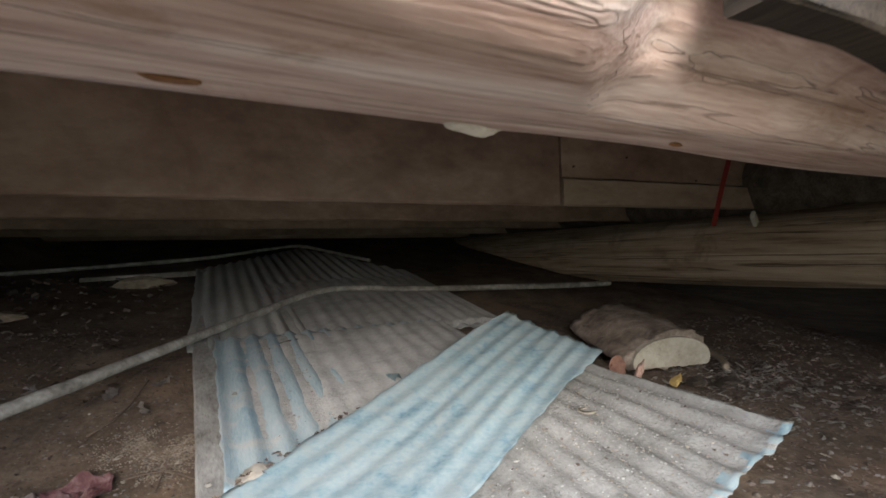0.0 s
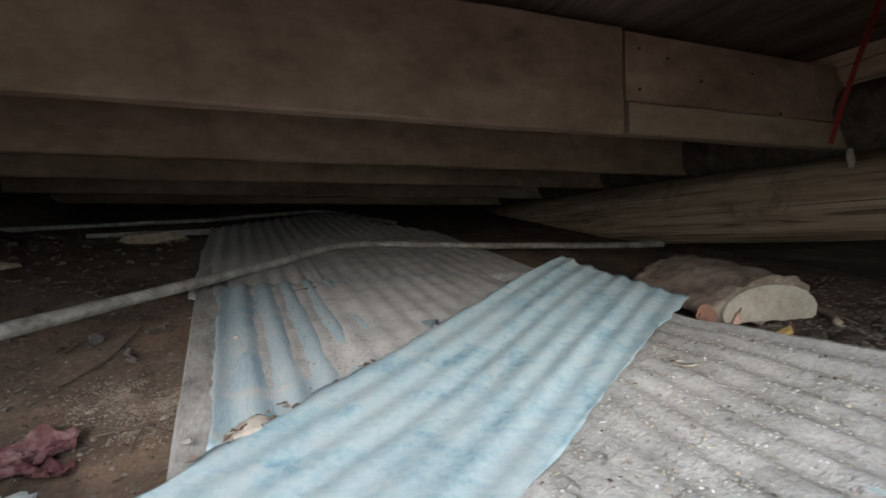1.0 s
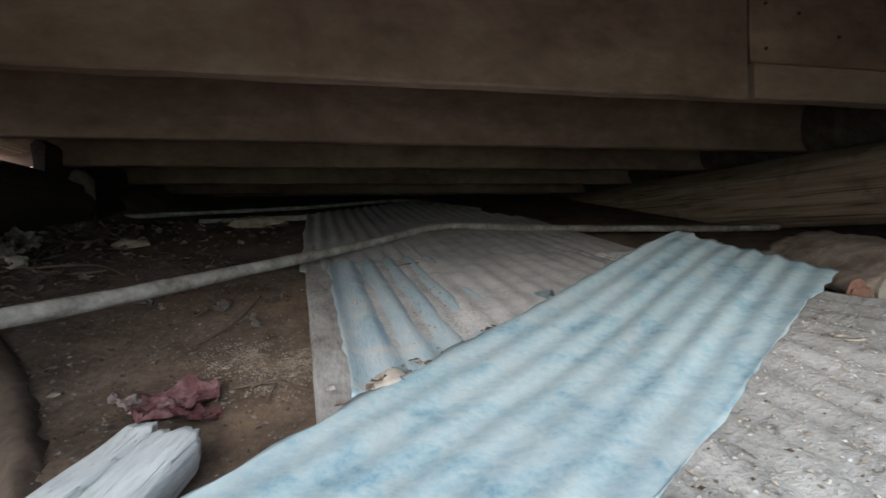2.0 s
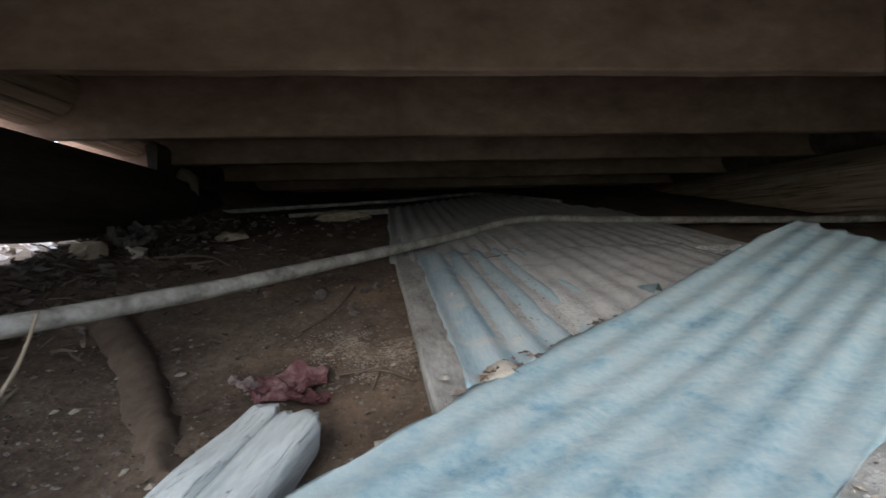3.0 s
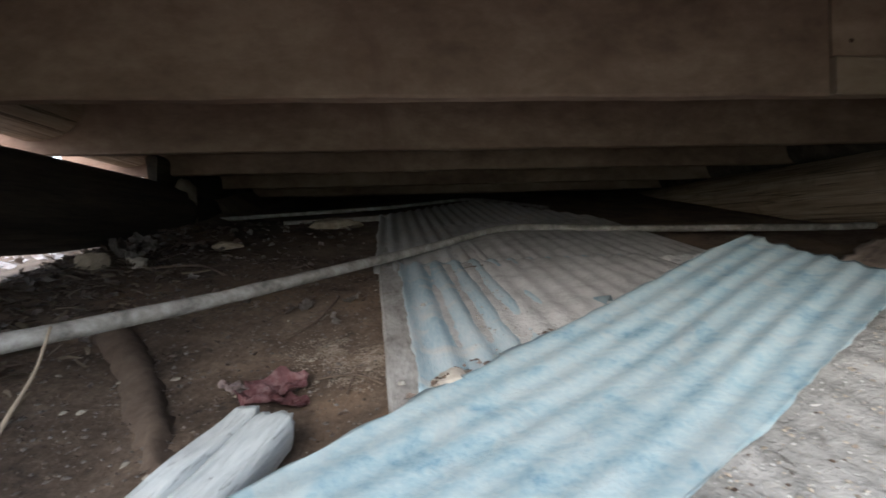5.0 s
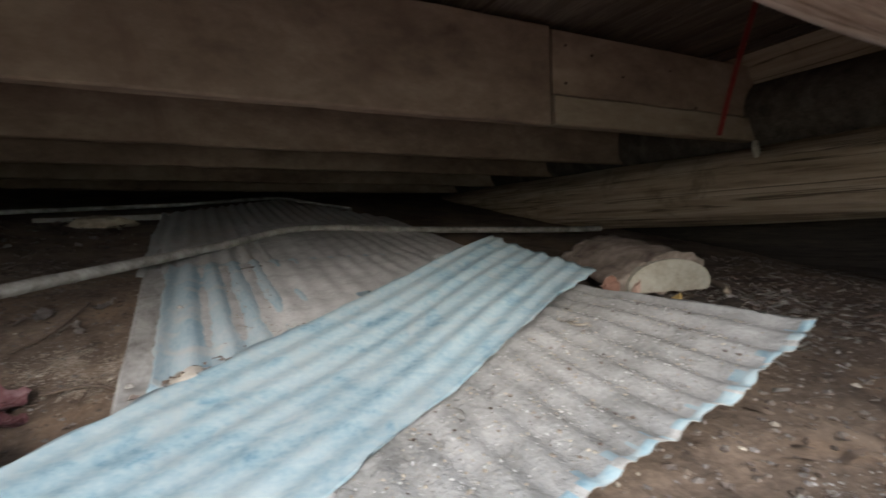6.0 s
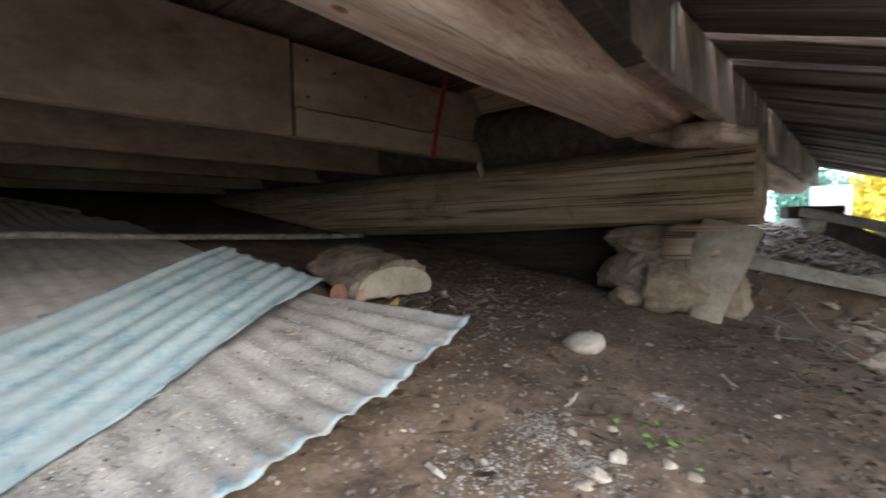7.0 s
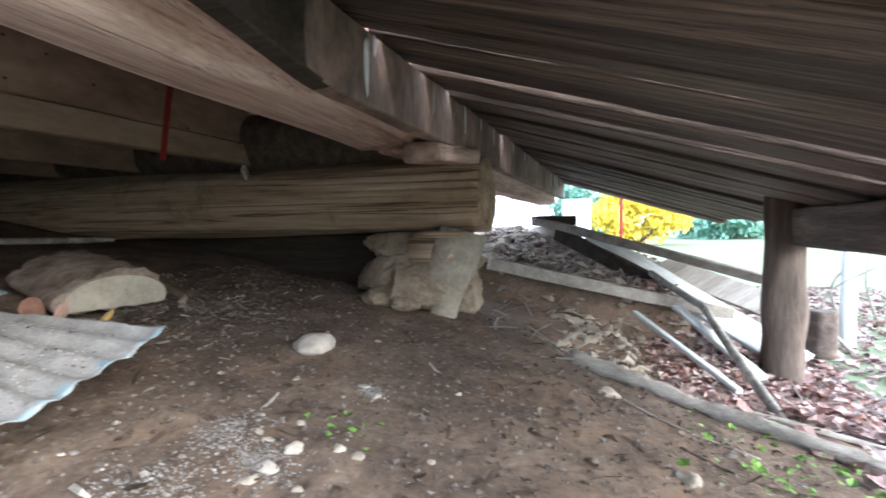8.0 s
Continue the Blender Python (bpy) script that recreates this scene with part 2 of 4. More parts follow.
M_YELLOWLEAF = mat("yellow_blossom", [(0.65, 0.5, 0.05), (0.82, 0.68, 0.12)], 3.0, rough=0.6, bump=0.1)


# ---- building helpers ----
def mesh_object(name, bm, material, parent=None, smooth=False):
    me = bpy.data.meshes.new(name)
    bm.to_mesh(me)
    bm.free()
    me.materials.append(material)
    if smooth:
        me.polygons.foreach_set("use_smooth", [True] * len(me.polygons))
    ob = new(name, me)
    if parent:
        ob.parent = parent
    return ob


def part(name, bm, material, parent, label="", smooth=False):
    ob = mesh_object(name, bm, material, parent, smooth)
    if label:
        ob["label"] = label
    return ob


def empty(name, x, y, z, label, category, group="", kind=""):
    ob = new(name)
    ob.empty_display_size = 0.05
    ob.matrix_basis = pose(x, y, z)
    return tagged(ob, label, category, group, kind)


def wob(p, amp, freq, seed=0.0):
    return noise.noise(Vector((p[0] * freq + seed, p[1] * freq - seed, p[2] * freq + 2 * seed))) * amp


def timber(length, w, h, amp=0.004, seg=24, bevel=0.006, seed=0.0, axis="x", freq=5.0, wane=0.0):
    """A sawn or hewn timber centred on its cross-section, from 0 to length along the axis, with worn edges."""
    bm = bmesh.new()
    ring = []
    b = bevel
    prof = [(-w / 2 + b, -h / 2), (0, -h / 2), (w / 2 - b, -h / 2), (w / 2, -h / 2 + b), (w / 2, 0), (w / 2, h / 2 - b), (w / 2 - b, h / 2), (0, h / 2), (-w / 2 + b, h / 2), (-w / 2, h / 2 - b), (-w / 2, 0), (-w / 2, -h / 2 + b)]
    for i in range(seg + 1):
        s = length * i / seg
        row = []
        for k, (a, c) in enumerate(prof):
            q = (s, a * 3, c * 3)
            da, dc = wob(q, amp, freq, seed), wob(q, amp, freq, seed + 11.3)
            if wane and k in (0, 1, 2, 3, 11):
                dc += max(0.0, wob((s, a * 2, 0), wane, 3.0, seed + 5))
            row.append(bm.verts.new((s, a + da, c + dc) if axis == "x" else (a + da, s, c + dc)))
        ring.append(row)
    n = len(prof)
    for r0, r1 in zip(ring, ring[1:]):
        for k in range(n):
            bm.faces.new((r0[k], r0[(k + 1) % n], r1[(k + 1) % n], r1[k]))
    bm.faces.new(ring[0])
    bm.faces.new(ring[-1])
    bmesh.ops.recalc_face_normals(bm, faces=bm.faces)
    return bm


def round_log(length, r0, r1, amp=0.012, seg=40, sides=28, seed=0.0, flat=0.0, lump=0.0):
    """A log along y from 0 to length, its end faces built as rings."""
    bm = bmesh.new()
    rings = []
    for i in range(seg + 1):
        s = length * i / seg
        r = r0 + (r1 - r0) * i / seg
        row = []
        for k in range(sides):
            a = 2 * math.pi * k / sides
            c, d = math.cos(a), math.sin(a)
            rr = r + wob((c * 0.6, s * 0.5, d * 0.6), amp * 1.6, 2.0, seed) + wob((c * 2.5, s * 0.35, d * 2.5), amp * 0.7, 2.5, seed + 4)
            rr += lump * max(0.0, wob((c * 0.3, s, d * 0.3), 1.0, 3.0, seed + 9)) ** 2
            z = d * rr
            if flat:
                z = min(max(z, -flat), flat)
            row.append(bm.verts.new((c * rr, s, z)))
        rings.append(row)
    for a, b in zip(rings, rings[1:]):
        for k in range(sides):
            bm.faces.new((a[k], a[(k + 1) % sides], b[(k + 1) % sides], b[k]))
    for row, s in ((rings[0], 0.0), (rings[-1], length)):
        prev = row
        for f in (0.7, 0.35):
            cur = [bm.verts.new((v.co.x * f / (1 if prev is row else 0.7), s + wob((v.co.x, 0, v.co.z), 0.008, 20, seed), v.co.z * f / (1 if prev is row else 0.7))) for v in prev]
            for k in range(sides):
                bm.faces.new((prev[k], prev[(k + 1) % sides], cur[(k + 1) % sides], cur[k]))
            prev = cur
        bm.faces.new(prev)
    bmesh.ops.recalc_face_normals(bm, faces=bm.faces)
    return bm


def tube(points, radius, sides=10, seed=0.0, amp=0.0):
    """A round bar or twig through points, with rounded joints."""
    pts = [Vector(p) for p in points]
    fine = []
    for i in range(len(pts) - 1):
        p0, p1, p2, p3 = pts[max(i - 1, 0)], pts[i], pts[i + 1], pts[min(i + 2, len(pts) - 1)]
        for k in range(6):
            t = k / 6
            fine.append(0.5 * ((2 * p1) + (p2 - p0) * t + (2 * p0 - 5 * p1 + 4 * p2 - p3) * t * t + (3 * p1 - p0 - 3 * p2 + p3) * t ** 3))
    fine.append(pts[-1])
    bm = bmesh.new()
    rings = []
    for i, p in enumerate(fine):
        d = (fine[min(i + 1, len(fine) - 1)] - fine[max(i - 1, 0)]).normalized()
        a = d.orthogonal().normalized() if abs(d.z) > 0.95 else d.cross(Vector((0, 0, 1))).normalized()
        b = d.cross(a)
        r = radius(i / (len(fine) - 1)) if callable(radius) else radius
        row = []
        for k in range(sides):
            g = 2 * math.pi * k / sides
            o = a * math.cos(g) + b * math.sin(g)
            row.append(bm.verts.new(p + o * (r + wob(p + o * r * 3, amp, 30, seed))))
        rings.append(row)
    for r0, r1 in zip(rings, rings[1:]):
        for k in range(sides):
            bm.faces.new((r0[k], r0[(k + 1) % sides], r1[(k + 1) % sides], r1[k]))
    bm.faces.new(rings[0])
    bm.faces.new(rings[-1])
    bmesh.ops.recalc_face_normals(bm, faces=bm.faces)
    return bm


def rock(rx, ry, rz, seed, sub=3, rough=0.28, cuts=11, hard=0.92):
    """A stone split along flat faces, with a rough skin."""
    bm = bmesh.new()
    bmesh.ops.create_icosphere(bm, subdivisions=sub, radius=1.0)
    rng = random.Random(int(seed * 97) + 5)
    planes = []
    for _ in range(cuts):
        planes.append((Vector((rng.gauss(0, 1), rng.gauss(0, 1), rng.gauss(0, 1))).normalized(), rng.uniform(0.55, 0.9)))
    for v in bm.verts:
        n = v.co.normalized()
        c = n * (1 + wob(n, rough, 1.3, seed))
        for p, d in planes:
            over = c.dot(p) - d
            if over > 0:
                c -= p * over * hard
        c *= 1 + wob(n, rough * 0.25, 4.5, seed) + wob(n, rough * 0.2, 11.0, seed)
        v.co = (c.x * rx * 1.15, c.y * ry * 1.15, c.z * rz * 1.15)
    return bm


# ---- ground ----
def smoothstep(a, b, x):
    t = max(0.0, min(1.0, (x - a) / (b - a)))
    return t * t * (3 - 2 * t)


def ground(u, v):
    """Height of the soil: it climbs under the cabin and falls off outside."""
    z = -0.04 + 0.165 * (max(-1.3, min(v, 6.0)) + 0.0)
    z -= 0.07 * math.exp(-((u + 0.4) ** 2 + (v - 1.1) ** 2) / 0.35)
    z += 0.05 * math.exp(-((u - 1.8) ** 2 + (v - 0.7) ** 2) / 0.4)
    z -= 0.16 * smoothstep(-1.1, -2.6, u) * smoothstep(0, 2, v)
    z += 0.048 * math.exp(-((u + 1.12) / 0.12) ** 2) * smoothstep(0.9, 1.3, v) * smoothstep(3.4, 2.8, v)
    z -= 0.10 * smoothstep(1.6, 2.6, u) * smoothstep(0.2, -0.7, v)
    z += 0.3 * smoothstep(-1.0, -1.4, u) * smoothstep(3.0, 3.6, v)
    bank = 0.03 + 0.235 * (v + 0.67) + 0.06 * (u - 3.0)
    inside = smoothstep(0.02, 0.16, u - 2.7 - 0.3 * (0.342 - v)) * smoothstep(5.6, 4.6, u) * smoothstep(-0.75, -0.55, v) * smoothstep(1.0, 0.6, v)
    z += max(0.0, bank - 0.03 - z) * inside
    d = math.hypot(u, v)
    z = z * (1 - smoothstep(6, 14, d)) - 0.15 * smoothstep(6, 14, d)
    near = math.exp(-d / 3.0)
    z += near * (wob((u, v, 0), 0.03, 2.2) + wob((u, v, 1), 0.014, 7.0) + wob((u, v, 2), 0.009, 19.0))
    return z


def build_ground():
    xs = sorted(set([round(-1.8 + 0.022 * i, 4) for i in range(240)] + [-3000, -800, -200, -60, -25, -14, -10, -7.5, -6, -5, -4.2, -3.6, -3.1, -2.7, -2.4, -2.1, 3.6, 3.8, 4.1, 4.5, 5, 5.6, 6.4, 7.5, 9, 11, 14, 20, 30, 60, 200, 800, 3000]))
    ys = sorted(set([round(-1.5 + 0.022 * i, 4) for i in range(205)] + [-3000, -800, -200, -60, -25, -14, -10, -7.5, -6, -5, -4.2, -3.4, -2.7, -2.2, -1.8, 3.2, 3.4, 3.7, 4.1, 4.6, 5.2, 6, 7, 9, 12, 18, 30, 60, 200, 800, 3000]))
    bm = bmesh.new()
    grid = [[bm.verts.new((x, y, ground(x, y))) for x in xs] for y in ys]
    for r0, r1 in zip(grid, grid[1:]):
        for k in range(len(xs) - 1):
            bm.faces.new((r0[k], r0[k + 1], r1[k + 1], r1[k]))
    ob = mesh_object("ground", bm, M_SOIL, smooth=True)
    tagged(ob, "dry brown bare soil under and around the cabin", "ground", kind="structure")


build_ground()

# ---- cabin floor ----
JOIST_Z, JOIST_H = 0.735, 0.335
JOISTS = [2.24, 2.89, 3.62, 4.3, 5.0, 5.7]


def plain(name, x, y, z, bm, material, label, category, group="", smooth=False, rot=(0, 0, 0)):
    ob = mesh_object(name, bm, material, smooth=smooth)
    ob.matrix_basis = pose(x, y, z, *rot)
    return tagged(ob, label, category, group)


# the nearest joist is pieced together from three boards
first = empty("floor_joist", -1.7, 1.5, JOIST_Z, "brown floor joist pieced from three sawn boards on the sill logs", "joist", "floor joists")
part("long_board", timber(2.855, 0.05, JOIST_H, 0.004, 50, 0.006, 1.0), M_JOIST, first).location = (0, 0, JOIST_H / 2)
part("upper_board", timber(1.14, 0.045, 0.22, 0.003, 20, 0.004, 2.0), M_JOIST, first, "shorter brown board with nail holes").location = (2.875, 0.008, 0.219)
part("lower_board", timber(1.16, 0.062, 0.1, 0.003, 20, 0.005, 3.0), M_BATTEN, first, "lighter brown batten").location = (2.868, -0.004, 0.052)
for nx, nz in ((2.93, 0.28), (2.93, 0.15), (3.05, 0.26), (3.2, 0.2), (3.45, 0.25), (3.6, 0.12)):
    bm = bmesh.new()
    bmesh.ops.create_cone(bm, cap_ends=True, segments=10, radius1=0.005, radius2=0.004, depth=0.006)
    part("nail_head", bm, M_RUST, first, "dark rusty nail head").matrix_basis = pose(nx, -0.017, nz, 90, 0, 0)

for i, y in enumerate(JOISTS):
    plain("floor_joist", -1.7, y, JOIST_Z + JOIST_H / 2, timber(4.02, 0.05, JOIST_H, 0.004, 40, 0.005, i * 3.7), M_JOIST, "brown rough-sawn floor joist resting on the sill logs", "joist", "floor joists")

sill = empty("sill_log", 2.27, 0.245, 0.545, "round weathered brown sill log with drying cracks, on a stone pier", "log")


def checked_log():
    """The sill log with long drying checks opening towards its sawn end."""
    bm = round_log(6.2, 0.158, 0.2, 0.012, 150, 200, seed=2.0)
    rng = random.Random(21)
    checks = []
    for k in range(17):
        y0 = rng.choice((0.0, 0.0, rng.uniform(0.1, 0.8), rng.uniform(0.8, 2.0)))
        checks.append((math.pi + rng.uniform(-1.15, 1.2), y0, y0 + rng.uniform(0.35, 1.1), rng.uniform(0.008, 0.02), rng.uniform(0.016, 0.03), rng.uniform(0, 9)))
    for v in bm.verts:
        r = math.hypot(v.co.x, v.co.z)
        if r < 0.1:
            continue
        ang = math.atan2(v.co.z, v.co.x) % (2 * math.pi)
        cut = 0.0
        for a0, y0, y1, depth, width, ph in checks:
            if y0 - 0.01 <= v.co.y <= y1:
                mid = a0 + 0.05 * noise.noise(Vector((v.co.y * 4.0, ph, 0)))
                q = 1 - abs(ang - mid) / width
                if q > 0:
                    cut = max(cut, depth * q * smoothstep(0.0, 0.12, y1 - v.co.y) * (1.0 if y0 == 0.0 else smoothstep(0.0, 0.12, v.co.y - y0)))
        flare = 1.0 + 0.04 * smoothstep(0.25, 0.0, v.co.y) * noise.noise(Vector((ang * 2.0, 1.0, 0)))
        f = (r - cut) / r * flare
        v.co.x, v.co.z = v.co.x * f, v.co.z * f
    return bm


part("trunk", checked_log(), M_LOG, sill, smooth=True)
# Left sill's backlit shade sits in its colour; the unseen end blocks low sky.
lsill = empty("sill_log", -1.24, -0.95, 0.535, "round sill log carrying the floor joists, shade in its dark colour", "log")
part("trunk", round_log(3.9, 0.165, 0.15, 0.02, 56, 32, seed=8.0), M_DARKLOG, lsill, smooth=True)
plain("sill_log", -1.3, 3.0, 0.52, round_log(3.4, 0.17, 0.15, 0.02, 40, 24, seed=18.0), M_DARKLOG, "sill log at the back, half sunk in soil, shade in its dark colour", "log", smooth=True)

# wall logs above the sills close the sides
# The lower right log takes the dark post colour to paint in its shadow.
plain("wall_log", 2.36, 0.62, 0.85, round_log(5.8, 0.155, 0.15, 0.01, 40, 24, seed=31.0), M_POST, "wall log above the sill, shade put into its dark colour", "log", "wall logs", smooth=True)
plain("wall_log", 2.36, 0.62, 1.13, round_log(5.8, 0.15, 0.15, 0.01, 40, 24, seed=35.0), M_LOG, "brown wall log above the sill", "log", "wall logs", smooth=True)
plain("wall_log", -1.34, 0.5, 1.2, round_log(5.9, 0.15, 0.15, 0.012, 60, 24, seed=47.0), M_LOG, "brown wall log above the dark sill", "log", "wall logs", smooth=True)
# Added board: blocks light from outside, its near-black colour stands for the hollow's shade.
plain("skirt_board", 2.475, 0.75, 0.33, timber(5.6, 0.04, 0.78, 0.006, 40, 0.006, 5.0, axis="y"), M_DARKLOG, "added near-black board outside the sill log, standing for the unlit hollow", "board")
plain("wall_log", -1.36, -0.9, 0.95, round_log(7.3, 0.165, 0.165, 0.012, 60, 24, seed=41.0), M_LOG, "brown wall log above the dark sill", "log", "wall logs", smooth=True)
# Blocks coloured near-black as silhouettes against the daylight slits.
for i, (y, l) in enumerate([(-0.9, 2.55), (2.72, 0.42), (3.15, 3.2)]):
    plain("chinking_block", -1.2, y, 0.74, timber(l, 0.05, 0.16, 0.008, 12, 0.02, i * 2.0, axis="y"), M_DARKLOG, "wooden chinking block between the wall logs, backlit shade in its colour", "block", "chinking blocks")

# hewn beam over the entrance, with wane, scars and a torn splinter
beam = empty("porch_beam", -2.4, 0.288, 0.873, "pinkish brown hewn beam with wane and knots, laid on the sill log", "beam")


beam.matrix_basis = pose(-2.4, 0.303, 0.882, 0, 0.66, 2.32)


def hewn_beam(length=4.32, w=0.318, h=0.25, seg=260):
    """A squared log: rough faces, and along one lower edge wane where the bark and sapwood broke away."""
    bm = bmesh.new()
    prof = []
    for a, b in (((-1, -1), (1, -1)), ((1, -1), (1, 1)), ((1, 1), (-1, 1)), ((-1, 1), (-1, -1))):
        for k in range(16):
            f = (k + 0.15) / 16.0
            prof.append(((a[0] + (b[0] - a[0]) * f) * w / 2, (a[1] + (b[1] - a[1]) * f) * h / 2))
    rings = []
    for i in range(seg + 1):
        x = length * i / seg
        wane = 0.05 + 0.03 * noise.noise(Vector((x * 1.7, 3.1, 0))) + 0.012 * noise.noise(Vector((x * 9, 1.1, 0)))
        wane += 0.12 * smoothstep(2.66, 2.86, x) * smoothstep(3.75, 3.3, x) + 0.02 * smoothstep(3.9, 4.3, x)
        row = []
        for y, z in prof:
            over = wane - ((y + w / 2) * 0.8 + (z + h / 2))
            if over > 0:
                rag = 0.5 + 0.16 * noise.noise(Vector((x * 4, y * 9, z * 9))) + 0.05 * noise.noise(Vector((x * 15, y * 30, z * 30)))
                y, z = y + over * rag, z + over * rag
            q = Vector((x * 1.2, y * 6, z * 6))
            d = 0.006 * noise.noise(q * 1.5) + 0.0025 * noise.noise(Vector((x * 3, y * 45, z * 45)))
            scar = 0.03 * max(0.0, noise.noise(Vector((x * 2.1, 7.3, 0)))) * math.exp(-((y + 0.03 + 0.03 * noise.noise(Vector((x * 3, 0, 2)))) / 0.035) ** 2) if z < 0 else 0.0
            row.append(bm.verts.new((x, y * (1 + d * 6), z * (1 + d * 6) + scar)))
        rings.append(row)
    n = len(prof)
    for r0, r1 in zip(rings, rings[1:]):
        for k in range(n):
            bm.faces.new((r0[k], r0[(k + 1) % n], r1[(k + 1) % n], r1[k]))
    bm.faces.new(rings[0])
    bm.faces.new(rings[-1])
    bmesh.ops.recalc_face_normals(bm, faces=bm.faces)
    return bm


part("timber", hewn_beam(), M_BEAM, beam, smooth=True)
for kx, ky, kz, r in ((1.95, 0.075, -0.125, 0.015), (2.37, 0.11, -0.126, 0.009), (3.05, 0.108, -0.126, 0.006), (3.55, 0.03, -0.12, 0.01)):
    part("knot", rock(r * 2.6, r * 0.8, 0.003, kx, 3), M_KNOT, beam, "orange brown knot", smooth=True).location = (kx, ky, kz)
bm = rock(0.05, 0.013, 0.012, 7.0, 4, 0.35, 5, 0.6)
part("splinter", bm, M_PALEWOOD, beam, "pale torn splinter").location = (2.71, 0.15, -0.119)

ledger = empty("porch_ledger", 0.45, 0.29, 0.785, "dark stained ledger board with white drip marks, shade painted on its near end", "board")
bm = timber(5.07, 0.05, 0.175, 0.004, 180, 0.004, 9.0)
for v in bm.verts:
    if v.co.z < -0.01:
        v.co.z += 0.085 * smoothstep(0.75, 0.1, v.co.x)
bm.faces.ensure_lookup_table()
# Near end goes near-black: shade under the deck painted over the stained board.
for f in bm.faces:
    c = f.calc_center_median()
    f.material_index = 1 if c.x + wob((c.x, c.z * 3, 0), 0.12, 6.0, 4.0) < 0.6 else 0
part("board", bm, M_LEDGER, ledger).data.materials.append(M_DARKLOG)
rng = random.Random(12)
for dx, w, h in ((1.02, 0.03, 0.15), (1.06, 0.012, 0.05), (1.45, 0.016, 0.1), (1.78, 0.018, 0.11), (2.0, 0.01, 0.06), (2.22, 0.02, 0.08), (2.66, 0.02, 0.07), (3.0, 0.015, 0.06), (4.2, 0.04, 0.12), (4.45, 0.04, 0.1), (4.6, 0.03, 0.12)):
    bm = rock(w / 2, 0.0022, h / 2, dx, 2, 0.1)
    part("drip", bm, M_DRIP, ledger, "white mineral drip mark", smooth=True).location = (dx - 0.2, -0.0265, 0.085 - h / 2)

plain("porch_beam", 2.45, 0.44, 0.74, timber(2.9, 0.2, 0.22, 0.012, 40, 0.03, 14.0), M_BEAM, "second brown beam carrying the porch ledger", "beam", smooth=True)
plain("beam_block", 1.93, 0.47, 0.82, timber(0.6, 0.24, 0.24, 0.01, 14, 0.02, 17.0), M_BEAM, "short hewn beam piece on the end of the sill log", "beam", smooth=True)
plain("shim_block", 1.80, 0.35, 0.668, timber(0.34, 0.14, 0.06, 0.01, 24, 0.008, 7.0, freq=9.0), M_BEAM, "reddish wooden shim between beam and sill log", "block", smooth=True, rot=(0, -4, -8))
plain("wood_wedge", 2.10, 1.37, 0.70, timber(0.1, 0.018, 0.04, 0.003, 6, 0.004, 3.0), M_PALEWOOD, "small pale wooden wedge on the log", "wedge", rot=(0, 38, 20))
bm = bmesh.new()
for k in range(9):
    f = k / 8
    for s in (-0.011, 0.011):
        bm.verts.new((1.374 - 0.1 * f + s, 1.018 - 0.2 * f + 0.004 * math.sin(f * 5), 0.627 + 0.4 * f))
bm.verts.ensure_lookup_table()
for k in range(8):
    bm.faces.new([bm.verts[i] for i in (2 * k, 2 * k + 1, 2 * k + 3, 2 * k + 2)])
bmesh.ops.solidify(bm, geom=bm.faces[:], thickness=0.003)
tagged(mesh_object("strap", bm, M_RED), "red webbing strap hanging below the floor joist", "strap")

DECK_TILT = math.atan(0.30)


def porch_deck(x, end, seed, slits):
    """Deck boards laid side by side from x to end; daylight shows between them at the slits."""
    rng = random.Random(seed)
    i = 0
    while x < end:
        w = rng.uniform(0.11, 0.18)
        gap = rng.uniform(0.0, 0.0015)
        for p in slits:
            if x < p and x + w > p - 0.06:
                w, gap = p - 0.009 - x, 0.02
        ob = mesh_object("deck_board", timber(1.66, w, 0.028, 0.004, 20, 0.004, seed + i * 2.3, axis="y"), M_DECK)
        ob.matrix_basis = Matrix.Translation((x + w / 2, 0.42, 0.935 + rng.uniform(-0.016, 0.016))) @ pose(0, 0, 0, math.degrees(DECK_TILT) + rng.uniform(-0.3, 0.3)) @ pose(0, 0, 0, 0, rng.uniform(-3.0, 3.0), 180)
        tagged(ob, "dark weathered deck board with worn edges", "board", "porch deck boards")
        x += w + gap
        i += 1


# Unseen left run of boards, added only to hold back sky light there.
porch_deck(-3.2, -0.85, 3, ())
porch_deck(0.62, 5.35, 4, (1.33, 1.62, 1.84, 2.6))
post = empty("porch_post", 2.85, -0.98, -0.3, "dark rough wooden porch post", "post")
part("timber", timber(0.88, 0.16, 0.15, 0.022, 40, 0.03, 3.0), M_POST, post, smooth=True).matrix_basis = pose(0, 0, 0, 0, -90, 0)
plain("front_beam", 1.35, -1.03, 0.4, timber(1.45, 0.09, 0.16, 0.006, 30, 0.008, 6.0), M_POST, "dark sawn beam under the porch edge", "beam")


# ---- subfloor and shell ----
def subfloor_boards():
    rng = random.Random(8)
    bm = bmesh.new()
    x = -1.5
    while x < 2.6:
        w = rng.uniform(0.2, 0.36)
        z = 1.13 + rng.uniform(-0.02, 0.03)
        bmesh.ops.create_cube(bm, size=1, matrix=Matrix.Translation((x + w / 2, 3.45, z)) @ pose(0, 0, 0, 0, rng.uniform(-6, 6), rng.uniform(-0.5, 0.5)) @ Matrix.Diagonal((w, 6.2, 0.025, 1)))
        x += w + rng.uniform(0.004, 0.03)
    bmesh.ops.create_cube(bm, size=1, matrix=Matrix.Translation((0.55, 3.45, 1.22)) @ Matrix.Diagonal((4.4, 6.3, 0.04, 1)))
    return mesh_object("ceiling", bm, M_SUBFLOOR)


